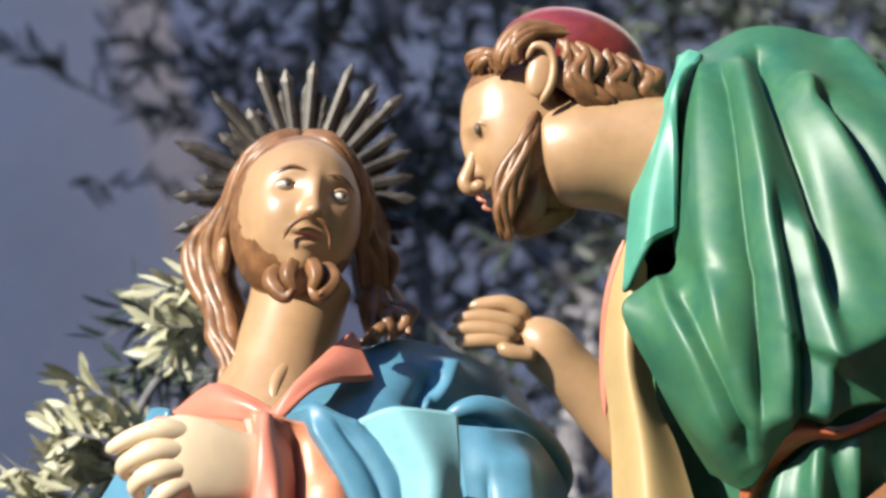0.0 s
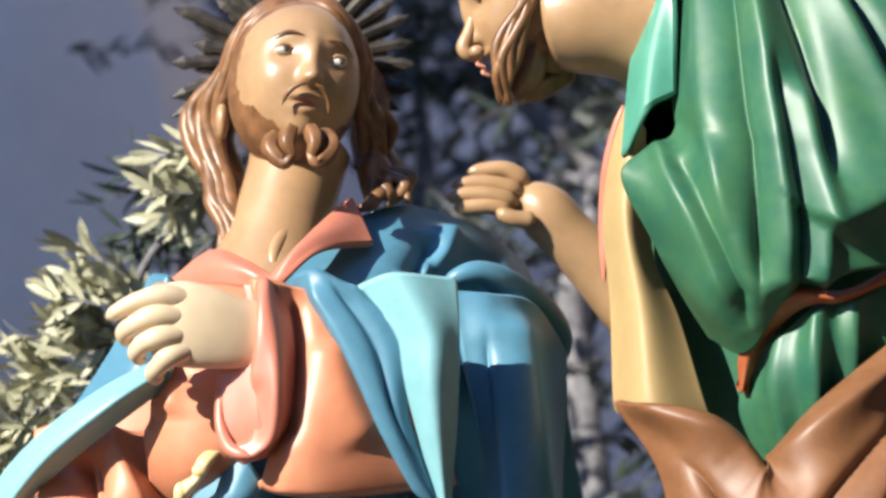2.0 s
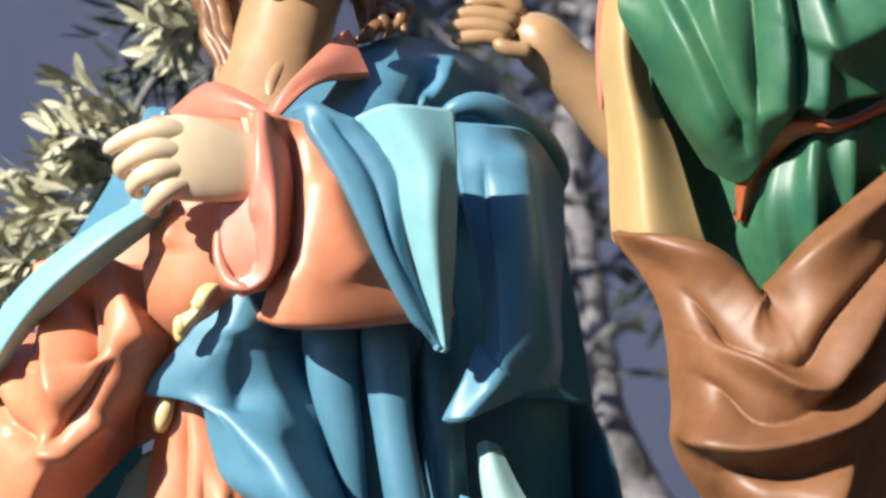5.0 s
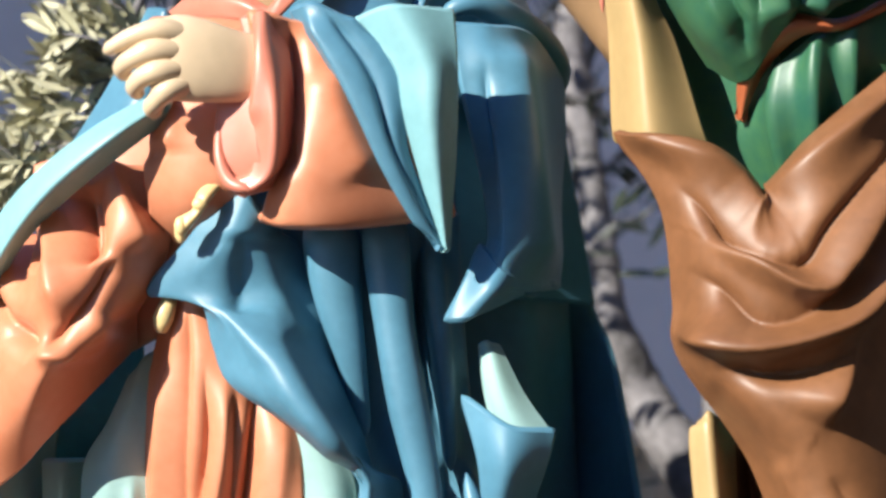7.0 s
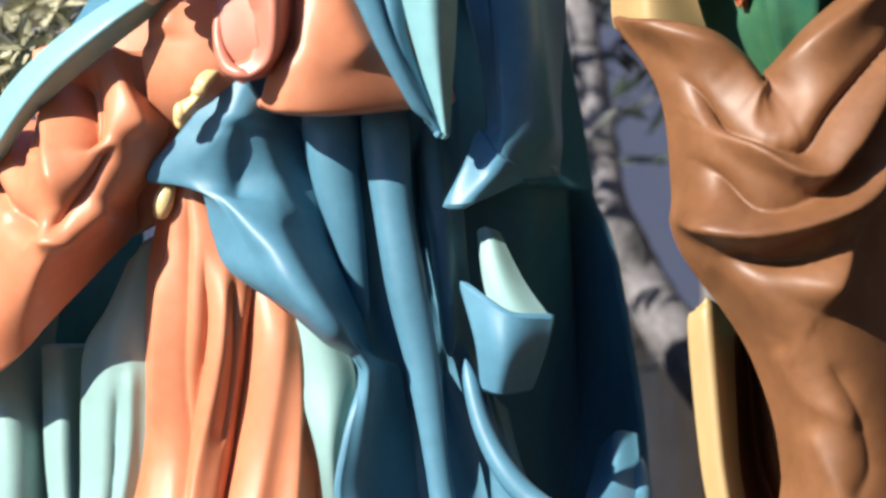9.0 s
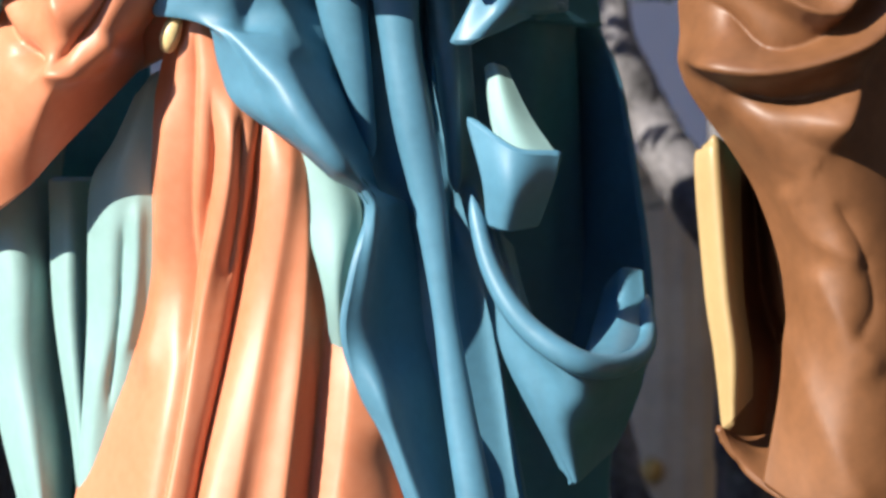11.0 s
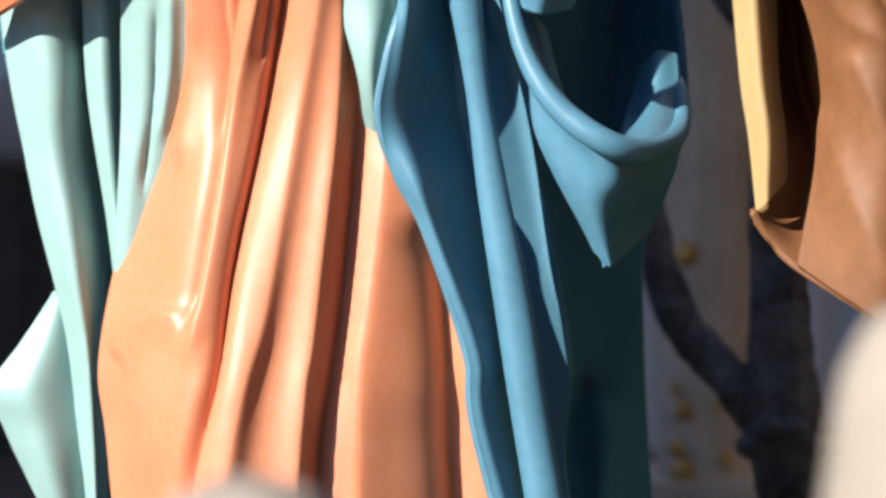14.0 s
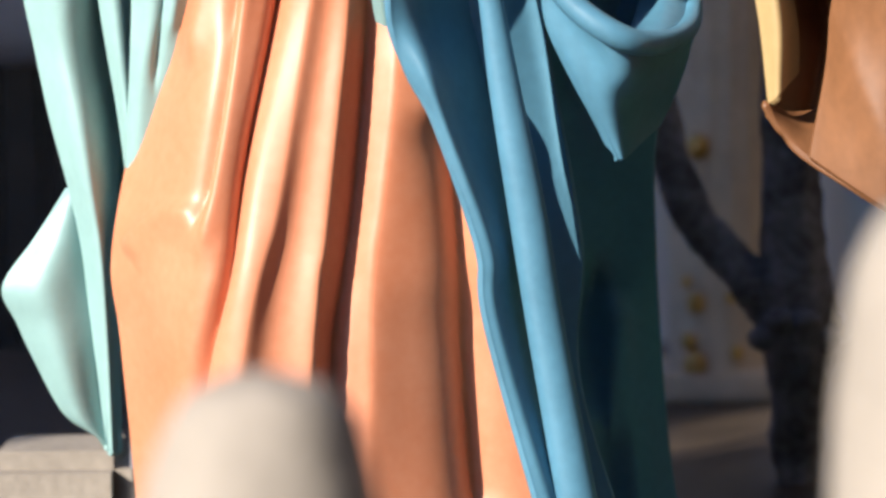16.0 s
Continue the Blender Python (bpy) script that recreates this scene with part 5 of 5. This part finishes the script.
def twig(wood, leaves, at, way, length, count, mat, size, rnd):
    way = way.normalized()
    bend = Vector((rnd.uniform(-0.4, 0.4), rnd.uniform(-0.4, 0.4), rnd.uniform(-0.5, 0.2)))
    pts = [at + way * (length * s) + bend * (length * s * s * 0.5) for s in (0, 0.35, 0.7, 1)]
    wood.tube([tuple(q) for q in pts], [0.004, 0.003, 0.0025, 0.0015], BARK, sides=5, n=8)
    line = spline(np.array([tuple(q) for q in pts]), count)
    for i in range(count):
        t = Vector(line[min(i + 1, count - 1)] - line[max(i - 1, 0)]).normalized()
        r = Vector((rnd.gauss(0, 1), rnd.gauss(0, 1), rnd.gauss(0, 1)))
        s = t.cross(r).normalized()
        d = (t * rnd.uniform(0.5, 1.1) + s * rnd.uniform(0.5, 1.0)).normalized()
        leaf(leaves, Vector(line[i]), d, d.cross(Vector((rnd.gauss(0, 1), rnd.gauss(0, 1), rnd.gauss(0, 1)))).normalized(), size * rnd.uniform(0.75, 1.25), size * rnd.uniform(0.17, 0.25), mat)


rnd = random.Random(11)
wood, crown = Sculpt(), Sculpt()
starts = [Vector(q) for path, r in BOUGHS for q in spline(np.array(path), 60)[24:]] + [Vector(q) for q in spline(np.array(TRUNK), 60)[34:]]
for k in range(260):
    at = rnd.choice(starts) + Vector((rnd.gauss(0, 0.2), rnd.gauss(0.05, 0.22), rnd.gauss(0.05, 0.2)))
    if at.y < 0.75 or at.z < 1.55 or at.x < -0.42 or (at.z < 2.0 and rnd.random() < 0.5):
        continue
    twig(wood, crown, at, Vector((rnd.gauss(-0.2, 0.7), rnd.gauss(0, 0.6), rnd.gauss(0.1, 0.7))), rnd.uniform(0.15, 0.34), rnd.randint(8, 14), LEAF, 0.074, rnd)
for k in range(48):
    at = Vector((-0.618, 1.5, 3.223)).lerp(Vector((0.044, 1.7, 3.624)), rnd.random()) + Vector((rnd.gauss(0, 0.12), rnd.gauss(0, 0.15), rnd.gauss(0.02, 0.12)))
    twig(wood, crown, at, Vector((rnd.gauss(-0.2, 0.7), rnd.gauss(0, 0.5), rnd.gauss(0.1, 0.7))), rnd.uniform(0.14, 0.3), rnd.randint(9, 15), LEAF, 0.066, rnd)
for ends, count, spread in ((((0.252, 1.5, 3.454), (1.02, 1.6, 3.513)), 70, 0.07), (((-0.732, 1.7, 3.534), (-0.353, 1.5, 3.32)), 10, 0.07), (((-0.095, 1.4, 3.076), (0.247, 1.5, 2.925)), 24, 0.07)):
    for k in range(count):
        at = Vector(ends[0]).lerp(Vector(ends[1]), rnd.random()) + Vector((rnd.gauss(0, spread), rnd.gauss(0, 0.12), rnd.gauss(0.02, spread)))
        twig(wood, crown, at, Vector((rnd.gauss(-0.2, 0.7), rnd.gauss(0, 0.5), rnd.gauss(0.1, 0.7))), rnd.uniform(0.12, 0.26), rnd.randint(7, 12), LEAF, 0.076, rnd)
tw = wood.make("twig", tuple(tree.location), tree)
tw.location = (0, 0, 0)
tagged(tw, kind="stuff")
cr = crown.make("crown", tuple(tree.location), tree)
cr.location = (0, 0, 0)
tagged(cr, kind="stuff")

# branch beside the statue: sunlight is put into its pale leaf colour
bush = tagged(new("olive_branch"), "olive branch behind the statue's shoulder, its leaves coloured pale for sunlight", "branch")
wood, crown = Sculpt(), Sculpt()
stem = [(-0.569, 0.3, 0.538), (-0.547, 0.3, 1.63), (-0.571, 0.3, 2.083), (-0.553, 0.3, 2.223), (-0.51, 0.3, 2.312), (-0.465, 0.32, 2.44), (-0.394, 0.3, 2.527), (-0.359, 0.28, 2.613)]
bush.location = (stem[0][0], stem[0][1], DECK)
wood.tube([(stem[0][0], stem[0][1], DECK - 0.01)] + stem, [0.02, 0.018, 0.015, 0.012, 0.01, 0.008, 0.007, 0.005, 0.004], BARK, n=60)
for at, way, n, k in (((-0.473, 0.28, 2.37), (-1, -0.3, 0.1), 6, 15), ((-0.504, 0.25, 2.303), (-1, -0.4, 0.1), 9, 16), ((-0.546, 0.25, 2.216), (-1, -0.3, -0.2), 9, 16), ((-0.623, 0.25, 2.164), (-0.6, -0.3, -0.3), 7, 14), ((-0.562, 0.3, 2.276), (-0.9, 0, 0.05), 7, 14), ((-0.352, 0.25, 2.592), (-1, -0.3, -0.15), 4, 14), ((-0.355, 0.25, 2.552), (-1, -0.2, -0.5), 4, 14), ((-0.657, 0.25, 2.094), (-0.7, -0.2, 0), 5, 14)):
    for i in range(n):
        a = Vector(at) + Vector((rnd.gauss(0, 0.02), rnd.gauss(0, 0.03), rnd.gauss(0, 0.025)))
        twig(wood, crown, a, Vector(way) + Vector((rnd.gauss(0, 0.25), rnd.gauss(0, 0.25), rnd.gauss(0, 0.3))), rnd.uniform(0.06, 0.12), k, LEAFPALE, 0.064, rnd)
# twigs further back take the dark copy, with shade in its colour
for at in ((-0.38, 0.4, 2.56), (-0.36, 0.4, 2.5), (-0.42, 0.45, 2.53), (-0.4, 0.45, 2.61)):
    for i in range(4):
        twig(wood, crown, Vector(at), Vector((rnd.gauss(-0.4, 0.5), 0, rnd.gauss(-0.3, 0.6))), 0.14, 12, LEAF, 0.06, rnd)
wood.make("stem", tuple(bush.location), bush).location = (0, 0, 0)
cr = crown.make("foliage", tuple(bush.location), bush)
cr.location = (0, 0, 0)
tagged(cr, kind="stuff")


# ---- stones ----
def stone_post(at, radii, seed, label):
    sc = Sculpt()
    sc.ball((at[0], at[1], DECK + radii[2] * 0.0), radii, STONE, n=36, shape=lambda th, phi: (np.abs(np.cos(phi)) ** 4 + np.abs(np.sin(phi)) ** 4) ** -0.25 - 1 + 0 * th)
    v = sc.v[0]
    for i in range(len(v)):
        v[i] += 0.012 * np.array(noise.noise_vector(Vector(v[i]) * 5 + Vector((seed, 0, 0)))) + 0.005 * np.array(noise.noise_vector(Vector(v[i]) * 25))
        v[i][2] = max(v[i][2], DECK)
    return tagged(sc.make("stone_post", (at[0], at[1], DECK)), label, "post", "stone posts")


B1, B2 = (-0.172, -2, 1.285), (0.317, -2, 1.405)
stone_post(B1, (0.106, 0.1, B1[2] - DECK), 3, "pale grey stone post with rounded top on the platform")
stone_post(B2, (0.085, 0.09, B2[2] - DECK), 9, "smooth beige stone post with rounded top on the platform")
B3 = (-0.694, 0.35, 0.787)
st = tagged(part("stone_block", box(-0.12, 0.12, -0.1, 0.1, 0, B3[2] - DECK + 0.015, 0.03), STONE, None), "pale angular stone block on the platform", "stone")
st.location = (B3[0], B3[1], DECK)

# ---- fluted column with gilded ornaments behind the tree ----
K = (0.457, 1.85, 0.493)
column = tagged(new("column"), "pale beige fluted column with gilded ornaments on the platform", "column")
column.location = (K[0], K[1], DECK)
sh = Sculpt()
sh.loft([(0, 0, 0, 0.1, 0.1), (0, 0, 0.5, 0.098, 0.098), (0, 0, 1.0, 0.095, 0.095), (0, 0, 1.12, 0.095, 0.095)], FLUTE, sides=96, n=12, folds=14, depth=0.07)
sh.make("shaft", (0, 0, 0), column)
part("plinth", box(-0.13, 0.13, -0.13, 0.13, 0, 0.06, 0.01), FLUTE, column)
part("capital", box(-0.12, 0.12, -0.12, 0.12, 1.12, 1.18, 0.02), FLUTE, column)
for dx, z, r in ((-0.045, 0.53, 0.024), (-0.052, 0.075, 0.026), (-0.066, 0.125, 0.017), (-0.05, 0.205, 0.02), (-0.07, 0.25, 0.011), (0.022, 0.215, 0.012), (0.035, 0.1, 0.016), (0.016, 0.035, 0.02), (-0.075, 0.02, 0.018)):
    kn = Sculpt()
    kn.ball((dx, -0.1, z), (r, r * 0.8, r * 1.15), GOLD, n=12)
    kn.make("ornament", (0, 0, 0), column)
